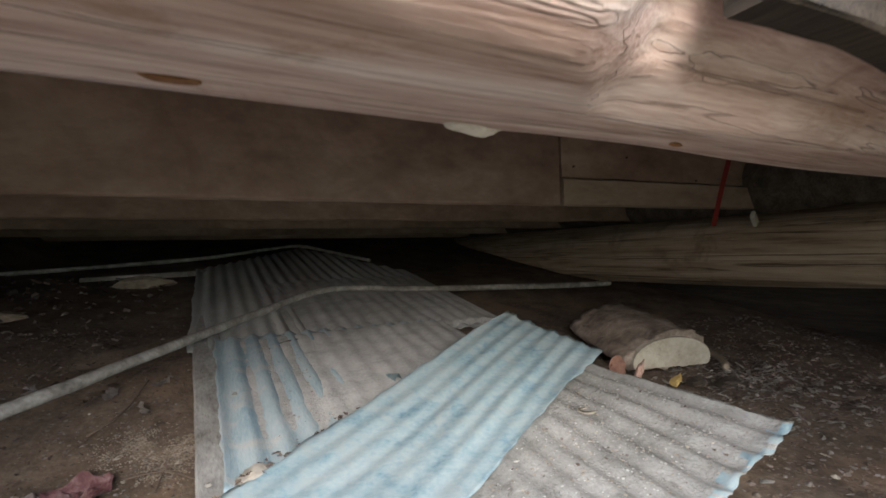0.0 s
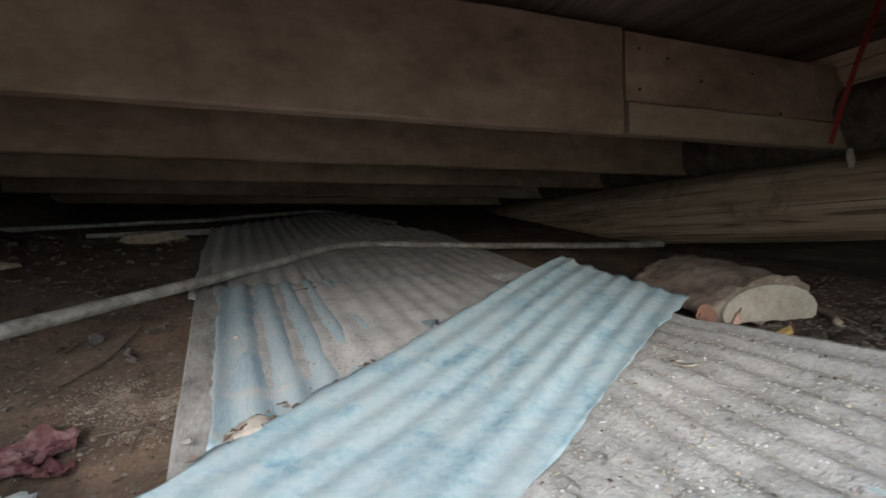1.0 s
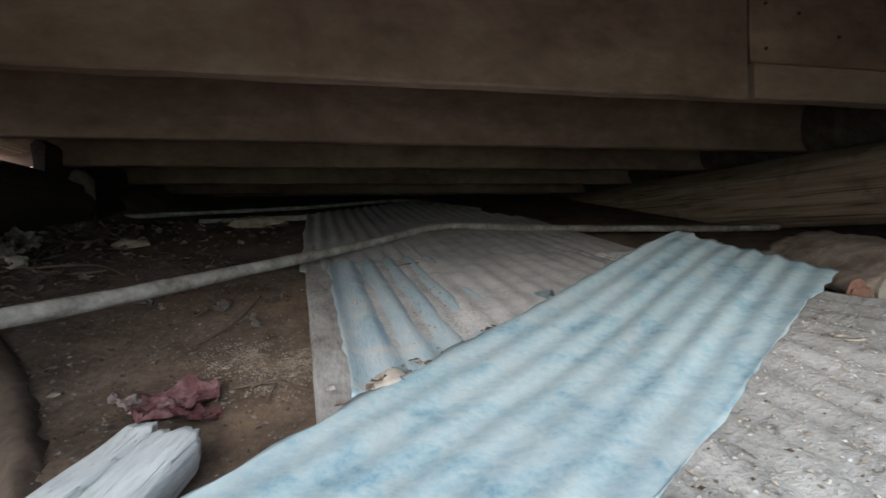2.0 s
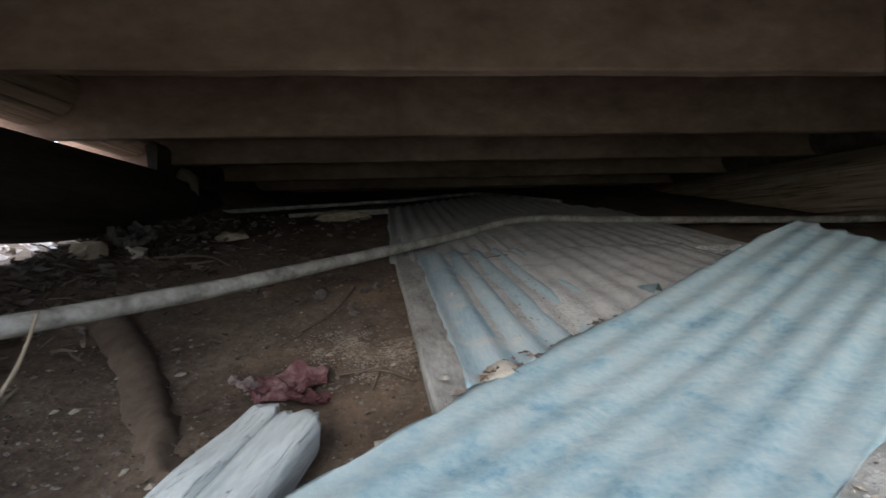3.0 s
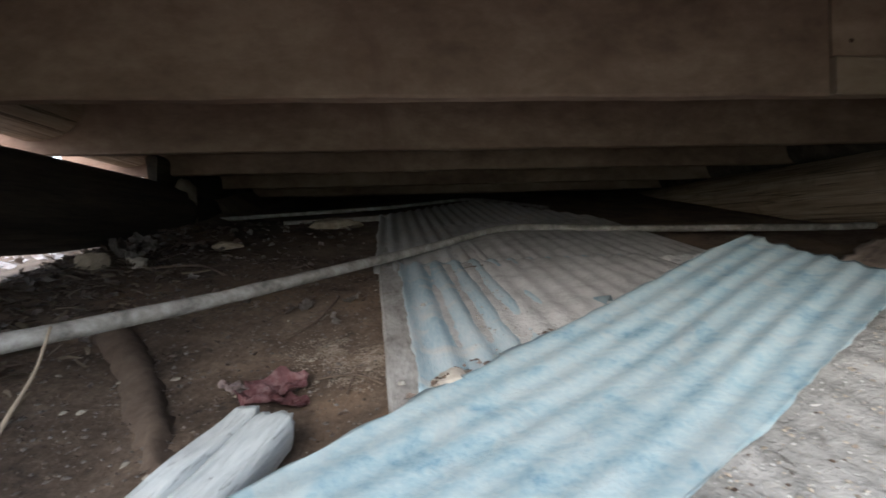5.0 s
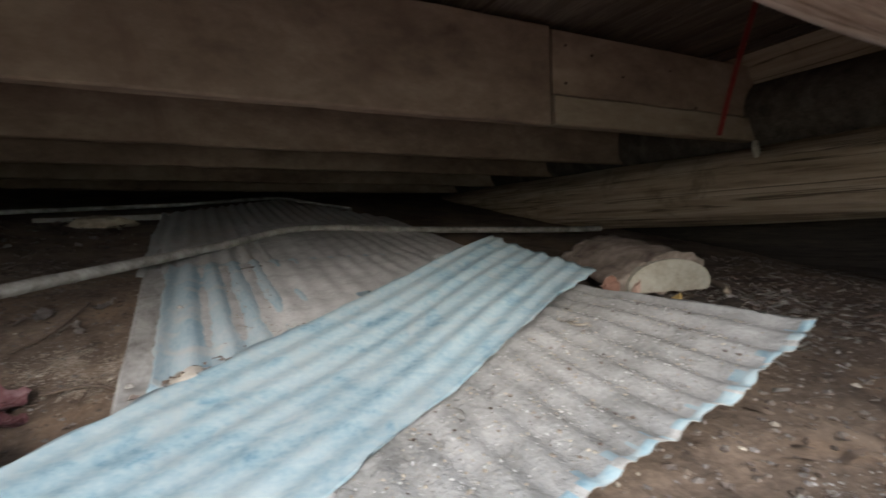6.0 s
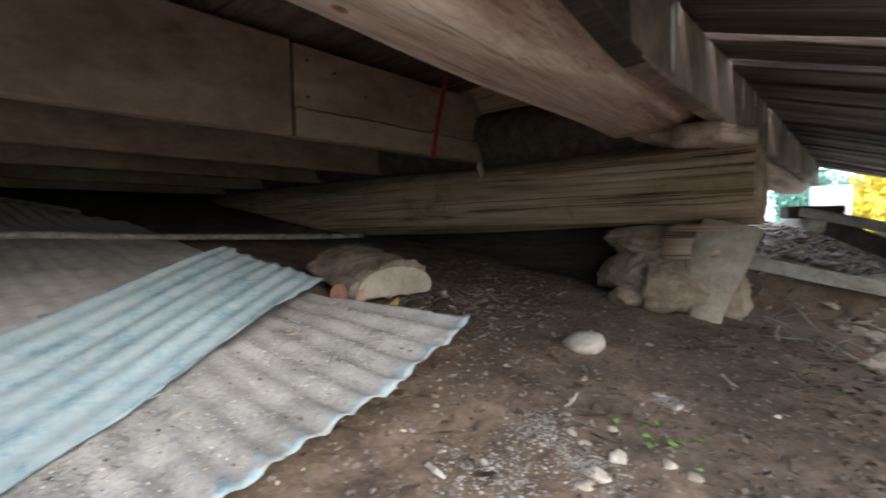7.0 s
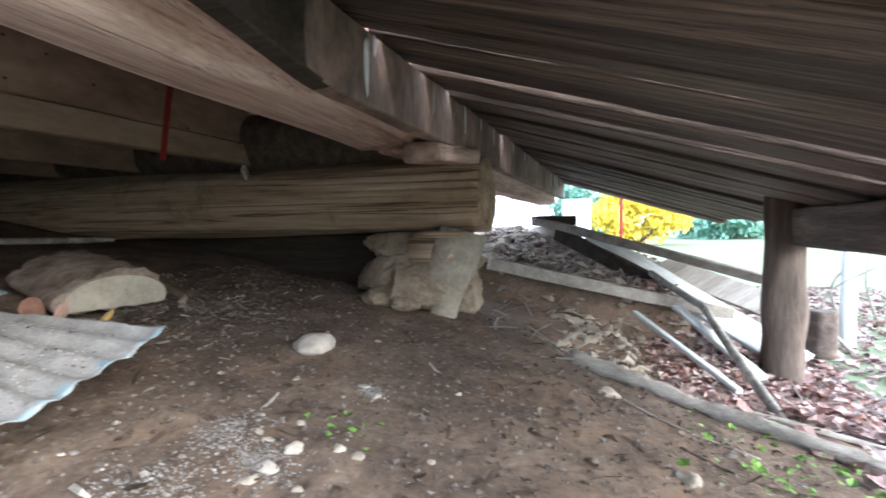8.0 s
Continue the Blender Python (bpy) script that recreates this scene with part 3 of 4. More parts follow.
tagged(subfloor_boards(), "brown subfloor boards above the joists", "subfloor", kind="structure")
bm = bmesh.new()
bmesh.ops.create_cube(bm, size=1, matrix=Matrix.Translation((0.5, 6.5, 0.9)) @ Matrix.Diagonal((5.2, 0.2, 1.6, 1)))
tagged(mesh_object("wall_back", bm, M_STONE), "dark foundation wall at the far side", "wall", kind="structure")
bm = bmesh.new()
bmesh.ops.create_cube(bm, size=1, matrix=Matrix.Translation((0.55, 0.60, 2.1)) @ Matrix.Diagonal((4.2, 0.2, 2.32, 1)))
tagged(mesh_object("wall_front", bm, M_LOG), "log wall of the cabin above the entrance", "wall", kind="structure")


for i, (x, y, z, l, w, ry, rz) in enumerate([(0.55, 1.72, 1.07, 0.75, 0.16, 5, -12), (1.05, 1.95, 1.06, 0.9, 0.13, -4, 18), (1.45, 1.68, 1.075, 0.6, 0.18, 6, 35), (-0.2, 1.85, 1.075, 0.8, 0.15, -3, 8)]):
    plain("broken_board", x, y, z, timber(l, w, 0.018, 0.006, 20, 0.004, i * 4.1, freq=7.0), M_SUBFLOOR, "broken brown board lying across the floor joists", "board", "broken boards", rot=(7 * (i % 3) - 6, ry, rz))


# ---- corrugated sheets ----
def corrugated(name, corner, run, across, pitch, amp, material, label, trim=None, lift=None, thick=0.0015, wear=0.006, seed=0.0, group="corrugated sheets", ragged=0.006, rim=None, edges=None, fade=None):
    """A sheet from its corner along run (the way the ridges go) and across (over the ridges)."""
    c, r, a = Vector(corner), Vector(run), Vector(across)
    up = r.cross(a).normalized()
    if up.z < 0:
        up = -up
    nr, na = max(10, int(r.length / 0.02)), int(a.length / pitch * 12)
    bm = bmesh.new()
    top, bot = [], []
    for j in range(na + 1):
        fa = j / na
        rt, rb = [], []
        for i in range(nr + 1):
            f = i / nr
            lo, hi = trim(fa) if trim else (0.0, 1.0)
            ff = lo + (hi - lo) * f
            lo_a, hi_a = edges(ff) if edges else (0.0, 1.0)
            aa = lo_a + (hi_a - lo_a) * fa
            w = amp * math.sin(2 * math.pi * aa * a.length / pitch + seed)
            p = c + r * ff + a * aa
            p += up * (w * (fade(ff) if fade else 1.0) * (1 + wob((ff, aa, 0), 0.7, 5, seed)) + wob((ff * 3, aa * 2, 1), wear, 1.5, seed))
            if i in (0, nr):
                p += r.normalized() * (wob((fa * 40, 0, f), ragged, 1.0, seed) + wob((fa * 9, 0, f), ragged * 1.5, 1.0, seed))
            if j in (0, na):
                p += a.normalized() * (wob((ff * 30, fa, 3), ragged, 1.0, seed) + wob((ff * 9, fa, 3), ragged * 1.6, 1.0, seed))
            if lift:
                p.z += lift(ff, aa)
            rt.append(bm.verts.new(p))
            rb.append(bm.verts.new(p - up * thick))
        top.append(rt)
        bot.append(rb)
    for j in range(na):
        for i in range(nr):
            bm.faces.new((top[j][i], top[j][i + 1], top[j + 1][i + 1], top[j + 1][i]))
            bm.faces.new((bot[j][i], bot[j + 1][i], bot[j + 1][i + 1], bot[j][i + 1]))
    for j in range(na):
        for i in (0, nr):
            bm.faces.new((top[j][i], top[j + 1][i], bot[j + 1][i], bot[j][i]))
    for i in range(nr):
        for j in (0, na):
            bm.faces.new((top[j][i], top[j][i + 1], bot[j][i + 1], bot[j][i]))
    bmesh.ops.recalc_face_normals(bm, faces=bm.faces)
    if rim:
        bm.faces.ensure_lookup_table()
        for f in bm.faces:
            f.material_index = 0
        for j in range(na):
            for i in range(2):
                if noise.noise(Vector((j * 0.21, i, seed))) > -0.15 + 0.3 * i:
                    bm.faces[2 * (j * nr + i)].material_index = 1
    ob = mesh_object(name, bm, material, smooth=True)
    if rim:
        ob.data.materials.append(rim)
    return tagged(ob, label, "sheet metal", group)


# long sheet at the back, its far end cut askew
def far_trim(fa):
    u = -0.13 + 1.2 * fa
    far = 3.2 + (u + 0.13) * 1.15 if u < 0.6 else 4.04 - (u - 0.6) * 2.4
    return 0.0, (far - 1.75) / 2.45


corrugated("corrugated_sheet", (-0.105, 1.75, 0.272), (-0.05, 2.45, 0.408), (1.2, 0, 0.0), 0.062, 0.006, M_GREYSHEET, "grey corrugated metal sheet covered with dry dirt on the soil", far_trim, seed=1.0)
corrugated("corrugated_sheet", (0.0, 0.84, 0.15), (-0.03, 0.98, 0.15), (0.8, 0.0, 0.0), 0.062, 0.0055, M_SOILED, "pale blue corrugated sheet half covered with dry dirt", lambda fa: (0.085 + 0.53 * fa, 1.0), seed=2.0, wear=0.001)


def loose_edge(x):
    """Where the far long edge of the loose blue sheet crosses the sheets under it."""
    return 0.895 + 0.65 * x


def near_edge(y):
    """Where the near long edge of the loose blue sheet lies."""
    return 0.149 + 1.68 * (y - 0.631)


def dirt_layer(x0, x1, y0, y1, level, wave):
    """Dry dirt filling the valleys of a sheet and burying it towards one side."""
    bm = bmesh.new()
    nx, ny = int((x1 - x0) / 0.008), int((y1 - y0) / 0.016)
    grid = []
    for j in range(ny + 1):
        y = y0 + (y1 - y0) * j / ny
        row = []
        for i in range(nx + 1):
            x = x0 + (x1 - x0) * i / nx
            h = -0.007 + 0.0185 * smoothstep(x0, x0 + 0.36, x) + wob((x, y, 0), 0.0055, 7.0, 3.0) + wob((x, y, 0), 0.0025, 31.0, 5.0)
            edge = min(i, nx - i, j, ny - j)
            h -= 0.06 * smoothstep(0.05, 0.0, y - loose_edge(x))
            row.append(bm.verts.new((x, y, level(x, y) + (h + 0.45 * wave(x) if edge else -0.012))))
        grid.append(row)
    for r0, r1 in zip(grid, grid[1:]):
        for k in range(nx):
            bm.faces.new((r0[k], r0[k + 1], r1[k + 1], r1[k]))
    ob = mesh_object("dirt_layer", bm, M_DUST, smooth=True)
    return tagged(ob, "dry pale dirt lying in the valleys of the sheet", "dirt", kind="stuff")


dirt_layer(0.03, 0.8, 0.85, 1.79, lambda x, y: 0.15 + 0.153 * (y - 0.84), lambda x: 0.0055 * math.sin(2 * math.pi * (x - 0.0) / 0.062 + 2.0))
dirt_layer(0.1, 1.06, 1.78, 2.75, lambda x, y: 0.272 + 0.1665 * (y - 1.75), lambda x: 0.006 * math.sin(2 * math.pi * (x + 0.12) / 0.062 + 1.0))


def blue_edges(f):
    """The loose sheet is bent sideways and narrows a little towards its near end."""
    return -0.07 * math.sin(math.pi * min(1.0, 1.25 * (1 - f))) + 0.05 * smoothstep(0.35, 0.0, f), 1.0 - 0.11 * smoothstep(1.0, 0.55, f)


corrugated("corrugated_sheet", (-0.53, 0.57, 0.105), (1.411, 0.86, 0.257), (0.129, -0.318, -0.092), 0.05, 0.0018, M_BLUE, "faded pale blue corrugated roofing sheet lying loose", lift=lambda f, a: -0.042 * smoothstep(1.0, 0.5, f) + 0.012 * smoothstep(0.75, 1.0, a) * smoothstep(1.0, 0.8, f), seed=3.0, wear=0.007, ragged=0.011, edges=blue_edges, fade=lambda f: 0.75 + 0.75 * smoothstep(0.35, 1.0, f))
corrugated("corrugated_sheet", (0.1, 0.485, 0.083), (0.0, 0.635, 0.087), (0.895, 0.098, 0.02), 0.062, 0.005, M_DUSTY, "dusty grey corrugated sheet with a turned-up corner", lift=lambda f, a: 0.08 * a ** 4 * (1 - f) + 0.03 * a ** 2 + 0.010 * math.exp(-f / 0.04) - 0.016 * (1 - a) ** 2, edges=lambda f: (max(0.0, min(0.9, -0.33 + 1.17 * f)), 1.0), seed=4.0, wear=0.01, ragged=0.009, rim=M_BLUE)
plain("edge_plank", -0.003, 0.88, 0.134, timber(1.34, 0.085, 0.022, 0.004, 30, 0.004, 6.0, axis="y"), M_PLANK, "grey weathered plank along the edge of the sheets", "plank", rot=(8.5, 0, 2.9))

# ---- loose things under the cabin ----
pipe = mesh_object("metal_pipe", tube([(-1.15, 0.05, 0.23), (-0.85, 0.55, 0.24), (-0.66, 0.87, 0.248), (-0.45, 1.21, 0.264), (-0.27, 1.49, 0.288), (0.12, 2.08, 0.348), (0.48, 2.4, 0.41), (1.0, 2.33, 0.39), (1.8, 2.25, 0.37), (2.1, 2.24, 0.37)], 0.0155, 12, amp=0.002), M_PIPE, smooth=True)
tagged(pipe, "bent galvanised metal pipe lying across the sheets", "pipe")
pipe2 = mesh_object("metal_pipe", tube([(-1.15, 3.3, 0.52), (-0.6, 3.42, 0.55), (-0.1, 3.62, 0.585), (0.3, 3.98, 0.64), (0.6, 4.24, 0.672), (0.8, 3.75, 0.6), (0.95, 3.35, 0.54)], 0.013, 12, amp=0.002), M_PIPE, smooth=True)
tagged(pipe2, "thin grey pipe lying on the soil at the back", "pipe")
plain("loose_board", -0.68, 3.15, 0.47, timber(0.6, 0.1, 0.045, 0.003, 12, 0.004, 2.0), M_GREYWOOD, "short pale board on the soil at the back", "board", rot=(0, -2, 6))

stub = empty("log_stub", 1.285, 1.12, 0.212, "split half log with a pale sawn end, lying on the soil", "log")


def half_log():
    bm = round_log(0.40, 0.15, 0.135, 0.03, 20, 40, 3.0)
    for v in bm.verts:
        v.co.z = max(-0.045, v.co.z) * 0.56 + wob((v.co.x * 3, v.co.y * 2, v.co.z), 0.012, 9.0, 3.0)
    return bm


part("trunk", half_log(), M_BARK, stub, smooth=True).matrix_basis = pose(0, 0, 0, 8, 0, -11)
bm = bmesh.new()
ring = [bm.verts.new((0.14 * math.cos(a), 0, max(-0.04, 0.135 * math.sin(a)) * 0.54)) for a in [2 * math.pi * k / 30 for k in range(30)]]
inner = [bm.verts.new((v.co.x, 0.02, v.co.z)) for v in ring]
bm.faces.new(ring)
for k in range(30):
    bm.faces.new((ring[k], ring[(k + 1) % 30], inner[(k + 1) % 30], inner[k]))
bmesh.ops.recalc_face_normals(bm, faces=bm.faces)
part("cut_face", bm, M_CUT, stub, "pale sawn end grain").matrix_basis = pose(0, -0.012, 0, 8, 0, -11)
for i, (x, y, z, s, m, lab) in enumerate([(1.06, 1.11, 0.215, 0.032, M_RUSTBARK, "reddish brown bark flake beside the log"), (1.1, 1.07, 0.2, 0.034, M_PINKBARK, "pinkish bark flake beside the log"), (1.17, 1.0, 0.185, 0.022, M_YELLOW, "small yellow wood chip on the soil"), (1.24, 0.985, 0.18, 0.026, M_DARKLOG, "dark bark chip on the soil"), (1.34, 0.97, 0.17, 0.03, M_DARKLOG, "dark bark chip on the soil")]):
    plain("bark_flake", x, y, z, rock(s, s * 0.28, s * 0.8, 60 + i * 3.3, 3, 0.7, 9), m, lab, "bark", "bark flakes", rot=(20 * i, 15, 40 * i))

# pale chunk of painted timber with a split end
chunk = empty("timber_chunk", -0.228, 0.975, 0.12, "pale weathered timber with flaking white paint and a split end", "timber")


def chunk_mesh(w, h, length, seed, slant):
    """A weathered piece: rounded edges, fine grooves along the grain and a torn end."""
    bm = bmesh.new()
    n, seg = 44, 60
    rings = []
    for i in range(seg + 1):
        f = (i / seg) ** 1.6
        row = []
        for k in range(n):
            a = 2 * math.pi * k / n
            c, d = math.cos(a), math.sin(a)
            y = w / 2 * math.copysign(abs(c) ** 0.55, c)
            z = h / 2 * math.copysign(abs(d) ** 0.6, d)
            groove = 0.004 * noise.noise(Vector((f * 1.5, y * 75, seed))) + 0.003 * noise.noise(Vector((f * 4, y * 190, seed + 3)))
            tip = smoothstep(0.07, 0.0, f)
            x = length * f + (slant * y + 0.02 * noise.noise(Vector((y * 55, z * 20, seed + 7))) + 0.012 * noise.noise(Vector((y * 160, z * 50, seed)))) * tip
            shrink = 1 - 0.16 * smoothstep(0.03, 0.0, f)
            row.append(bm.verts.new((x, y * shrink, (z + groove) * shrink + 0.006 * noise.noise(Vector((f * 5, y * 20, seed))))))
        rings.append(row)
    for r0, r1 in zip(rings, rings[1:]):
        for k in range(n):
            bm.faces.new((r0[k], r0[(k + 1) % n], r1[(k + 1) % n], r1[k]))
    bm.faces.new(rings[0])
    bm.faces.new(rings[-1])
    bmesh.ops.recalc_face_normals(bm, faces=bm.faces)
    return bm


part("wide_strip", chunk_mesh(0.066, 0.062, 0.6, 3.0, 0.25), M_PALEPAINT, chunk, smooth=True).matrix_basis = pose(0.012, 0.008, -0.016, -10, 5, -102)
part("narrow_strip", chunk_mesh(0.046, 0.058, 0.6, 9.0, 0.2), M_PALEPAINT, chunk, smooth=True).matrix_basis = pose(-0.038, 0.046, -0.012, -4, 5, -103)


def crumpled_leaf(size, seed, curl=0.5):
    """A dry leaf with a torn outline, folded and crumpled."""
    bm = bmesh.new()
    n, m = 36, 10
    rows = []
    for j in range(1, m + 1):
        f = j / m
        row = []
        for k in range(n):
            a = 2 * math.pi * k / n
            r = size * f * (0.8 + 0.05 * math.cos(3 * a + seed) + 0.07 * math.sin(7 * a + seed) * f + 0.1 * noise.noise(Vector((k * 1.7, seed, 0))) * f)
            x, y = r * math.cos(a), 0.8 * r * math.sin(a)
            q = Vector((x / size * 2.6, y / size * 2.6, seed))
            z = curl * size * (0.55 * noise.noise(q) + 0.35 * abs(noise.noise(q * 2.1)) + 0.3 * f * f)
            row.append(bm.verts.new((x, y, z)))
        rows.append(row)
    bm.faces.new(rows[0])
    for r0, r1 in zip(rows, rows[1:]):
        for k in range(n):
            bm.faces.new((r0[k], r0[(k + 1) % n], r1[(k + 1) % n], r1[k]))
    bmesh.ops.solidify(bm, geom=bm.faces[:], thickness=0.0008)
    return bm


plain("dry_leaf", -0.275, 1.19, ground(-0.275, 1.19) + 0.012, crumpled_leaf(0.085, 1.0, 0.5), M_MAROON, "crumpled maroon dry leaf on the soil", "leaf", "dry leaves", rot=(6, -10, 30))
plain("dry_leaf", -0.235, 1.13, ground(-0.235, 1.13) + 0.012, crumpled_leaf(0.055, 4.0, 0.5), M_MAROON, "crumpled maroon dry leaf on the soil", "leaf", "dry leaves", rot=(14, 10, 100))
plain("dry_leaf", -0.35, 1.2, ground(-0.35, 1.2) + 0.012, crumpled_leaf(0.045, 7.0, 0.7), M_LEAF, "curled brown dry leaf on the soil", "leaf", "dry leaves", rot=(10, 20, 70))
for i, (x, y, s) in enumerate([(-0.98, 2.05, 0.09), (-1.0, 2.2, 0.07), (-0.2, 1.5, 0.03), (-0.16, 1.62, 0.035), (-0.28, 1.6, 0.03)]):
    plain("dry_leaf", x, y, ground(x, y) + 0.03 * (s > 0.05) + 0.01, crumpled_leaf(s, 11.0 + i, 0.9), M_DARKLEAF, "curled brown dry leaf on the soil", "leaf", "dry leaves", rot=(35 * (i % 3), 20, 50 * i))


def on_ground(pts, up=0.01):
    return [(x, y, ground(x, y) + up) for x, y in pts]


root = mesh_object("root", tube(on_ground([(-0.83, 1.57), (-0.72, 1.47), (-0.6, 1.33), (-0.5, 1.18), (-0.43, 1.06), (-0.38, 0.97)], -0.012), lambda f: 0.03 + 0.012 * math.sin(f * 4.0), 14, 1.0, 0.016), M_TWIG, smooth=True)
tagged(root, "grey brown root half buried in the soil", "root")
cane = mesh_object("cane", tube([(-0.522, 0.975, 0.275), (-0.524, 0.945, 0.222), (-0.536, 0.92, 0.18), (-0.556, 0.893, 0.125), (-0.586, 0.865, 0.075)], lambda f: 0.002 + 0.0016 * f, 8, 2.0, 0.0012), M_STRAW, smooth=True)
tagged(cane, "thin dry tan cane leaning on the pipe", "twig", "twigs")
for i, (pts, r) in enumerate([([(-0.98, 2.3), (-0.92, 2.12), (-0.86, 1.98), (-0.78, 1.95)], 0.005), ([(-0.9, 2.0), (-0.72, 2.02), (-0.6, 1.9)], 0.004), ([(-0.3, 1.42), (-0.24, 1.5), (-0.2, 1.66)], 0.003), ([(-0.2, 1.22), (-0.12, 1.2), (-0.06, 1.15)], 0.0022), ([(-0.12, 1.2), (-0.13, 1.14)], 0.002), ([(0.1, 1.62), (0.16, 1.7), (0.23, 1.72)], 0.003), ([(1.45, 1.05), (1.52, 1.12), (1.6, 1.3)], 0.012)]):
    tw = mesh_object("twig", tube(on_ground(pts, 0.012 if i != 5 else 0.05), r, 6, i * 1.0, r * 0.3), M_STRAW if i == 6 else M_TWIG, smooth=True)
    tagged(tw, "thin dry twig on the soil", "twig", "twigs")

# left side: pale lichen-covered stones, dark piers
for i, (x, y, rx, ry, rz, m) in enumerate([(-0.99, 1.2, 0.17, 0.1, 0.05, M_LICHEN), (-0.84, 1.0, 0.12, 0.07, 0.035, M_LICHEN), (-1.05, 1.96, 0.05, 0.04, 0.04, M_STONE), (-0.95, 2.05, 0.03, 0.03, 0.03, M_PALESTONE), (-0.35, 2.9, 0.12, 0.07, 0.04, M_STONE), (-0.75, 2.4, 0.06, 0.05, 0.03, M_STONE)]):
    plain("stone", x, y, ground(x, y) + rz * 0.25, rock(rx, ry, rz, 70 + i * 2.9, 4, 0.5, 13), m, "pale lichen-grown stone in the soil" if m == M_LICHEN else "small field stone on the soil", "stone", "loose stones", smooth=True)
plain("pier_stone", -1.22, 2.98, 0.5, rock(0.13, 0.11, 0.2, 3.0), M_STONE, "grey brown stone under the end of the dark sill log", "stone", "pier stones", smooth=True)
# Dark log colour on this stone paints the shade below the sill.
plain("pier_stone", -1.3, 1.33, 0.28, rock(0.17, 0.34, 0.17, 13.0), M_DARKLOG, "stone block under the dark sill log, shade in its colour", "stone", "pier stones", smooth=True)

# right side: stone pier under the sill log
PIER = [
    (2.27, 0.60, 0.22, 0.19, 0.235, 0.165, 1, "large lumpy brown field stone under the sill log"),
    (2.10, 0.50, 0.175, 0.10, 0.12, 0.085, 2, "rounded brown field stone in the pier"),
    (2.02, 0.625, 0.125, 0.06, 0.06, 0.035, 3, "small brown field stone at the foot of the pier"),
    (2.02, 0.53, 0.11, 0.065, 0.06, 0.03, 4, "small brown field stone at the foot of the pier"),
    (2.3, 0.64, 0.345, 0.18, 0.2, 0.085, 9, "flat brown field stone under the sill log"),
    (2.34, 0.42, 0.19, 0.15, 0.13, 0.19, 6, "brown field stone in the pier"),
]
for x, y, z, rx, ry, rz, s, lab in PIER:
    plain("pier_stone", x, y, z, rock(rx, ry, rz, s * 5.1, 5, 0.4, 11, 0.8), M_STONE, lab, "stone", "pier stones", smooth=True, rot=(0, 0, s * 15))
plain("pier_block", 2.1, 0.44, 0.325, timber(0.2, 0.19, 0.09, 0.012, 24, 0.02, 4.0, freq=9.0), M_LOG, "short brown wooden block wedged under the log end", "block", smooth=True, rot=(0, 4, 8))
plain("pier_shim", 2.07, 0.4, 0.383, timber(0.26, 0.2, 0.022, 0.008, 24, 0.006, 8.0, freq=9.0), M_LOG, "thin bowed wooden shim on the pier block", "block", smooth=True, rot=(0, -3, 4))


def leaning_slab():
    """A tall slab, broad at the top and pointed at the foot, with rounded uneven faces."""
    bm = timber(0.37, 0.175, 0.08, 0.007, 40, 0.018, 5.0, freq=6.0)
    for v in bm.verts:
        f = v.co.x / 0.37
        v.co.y *= 0.62 + 0.5 * smoothstep(0.0, 0.7, f)
        v.co.y += 0.02 * math.sin(f * 3.0)
        v.co.z *= 0.75 + 0.35 * f
    return bm


slab = plain("pier_stone", 0, 0, 0, leaning_slab(), M_PALESTONE, "tall pale stone slab leaning against the pier", "stone", "pier stones", smooth=True)
axis, face = Vector((0.03, -0.085, 0.34)).normalized(), Vector((-0.93, -0.35, 0.1))
side = face.cross(axis).normalized()
slab.matrix_basis = Matrix.Translation((2.14, 0.40, 0.04)) @ Matrix((axis, side, axis.cross(side))).transposed().to_4x4()
plain("stone", 1.425, 0.525, ground(1.425, 0.525) + 0.012, rock(0.058, 0.05, 0.028, 21.0, 4, 0.18, 4, 0.5), M_WHITESTONE, "smooth whitish stone on the bare soil", "stone", "loose stones", smooth=True)
for i, (x, y, s) in enumerate([(0.985, 0.27, 0.026), (0.925, 0.28, 0.03), (0.88, 0.28, 0.018), (1.026, 0.202, 0.016), (1.026, 0.165, 0.017), (0.99, 0.33, 0.014), (1.06, 0.31, 0.014), (1.72, -0.245, 0.04), (1.342, -0.413, 0.034), (1.3, 0.3, 0.015), (1.28, 0.26, 0.018), (1.6, 0.42, 0.014), (0.74, 0.33, 0.02), (1.22, 0.44, 0.012), (1.0, 0.36, 0.012), (1.42, 0.1, 0.012), (0.9, 0.2, 0.014), (1.1, 0.05, 0.01)]):
    plain("stone", x, y, ground(x, y) - s * 0.02, rock(s * 0.85, s * 0.65, s * 0.36, 90 + i * 1.7, 3, 0.5, 10, 0.85), M_WHITESTONE if i in (0, 1) else M_PALESTONE, "small pale stone pressed into the soil", "stone", "loose stones", smooth=True, rot=(0, 0, 70 * i))

# small finds on the sheets
bm = bmesh.new()
for k in range(14):
    a = 2 * math.pi * k / 14
    for r, z in ((0.019, 0.0), (0.024, 0.004), (0.013, 0.004)):
        bm.verts.new((r * math.cos(a), r * math.sin(a), z))
bm.verts.ensure_lookup_table()
for k in range(14):
    n = (k + 1) % 14
    for p, q in ((0, 1), (1, 2), (2, 0)):
        bm.faces.new([bm.verts[i] for i in (3 * k + p, 3 * n + p, 3 * n + q, 3 * k + q)])
plain("ring", 0.786, 0.928, 0.178, bm, M_PALESTONE, "small pale ring lying on the dusty sheet", "ring", smooth=True)


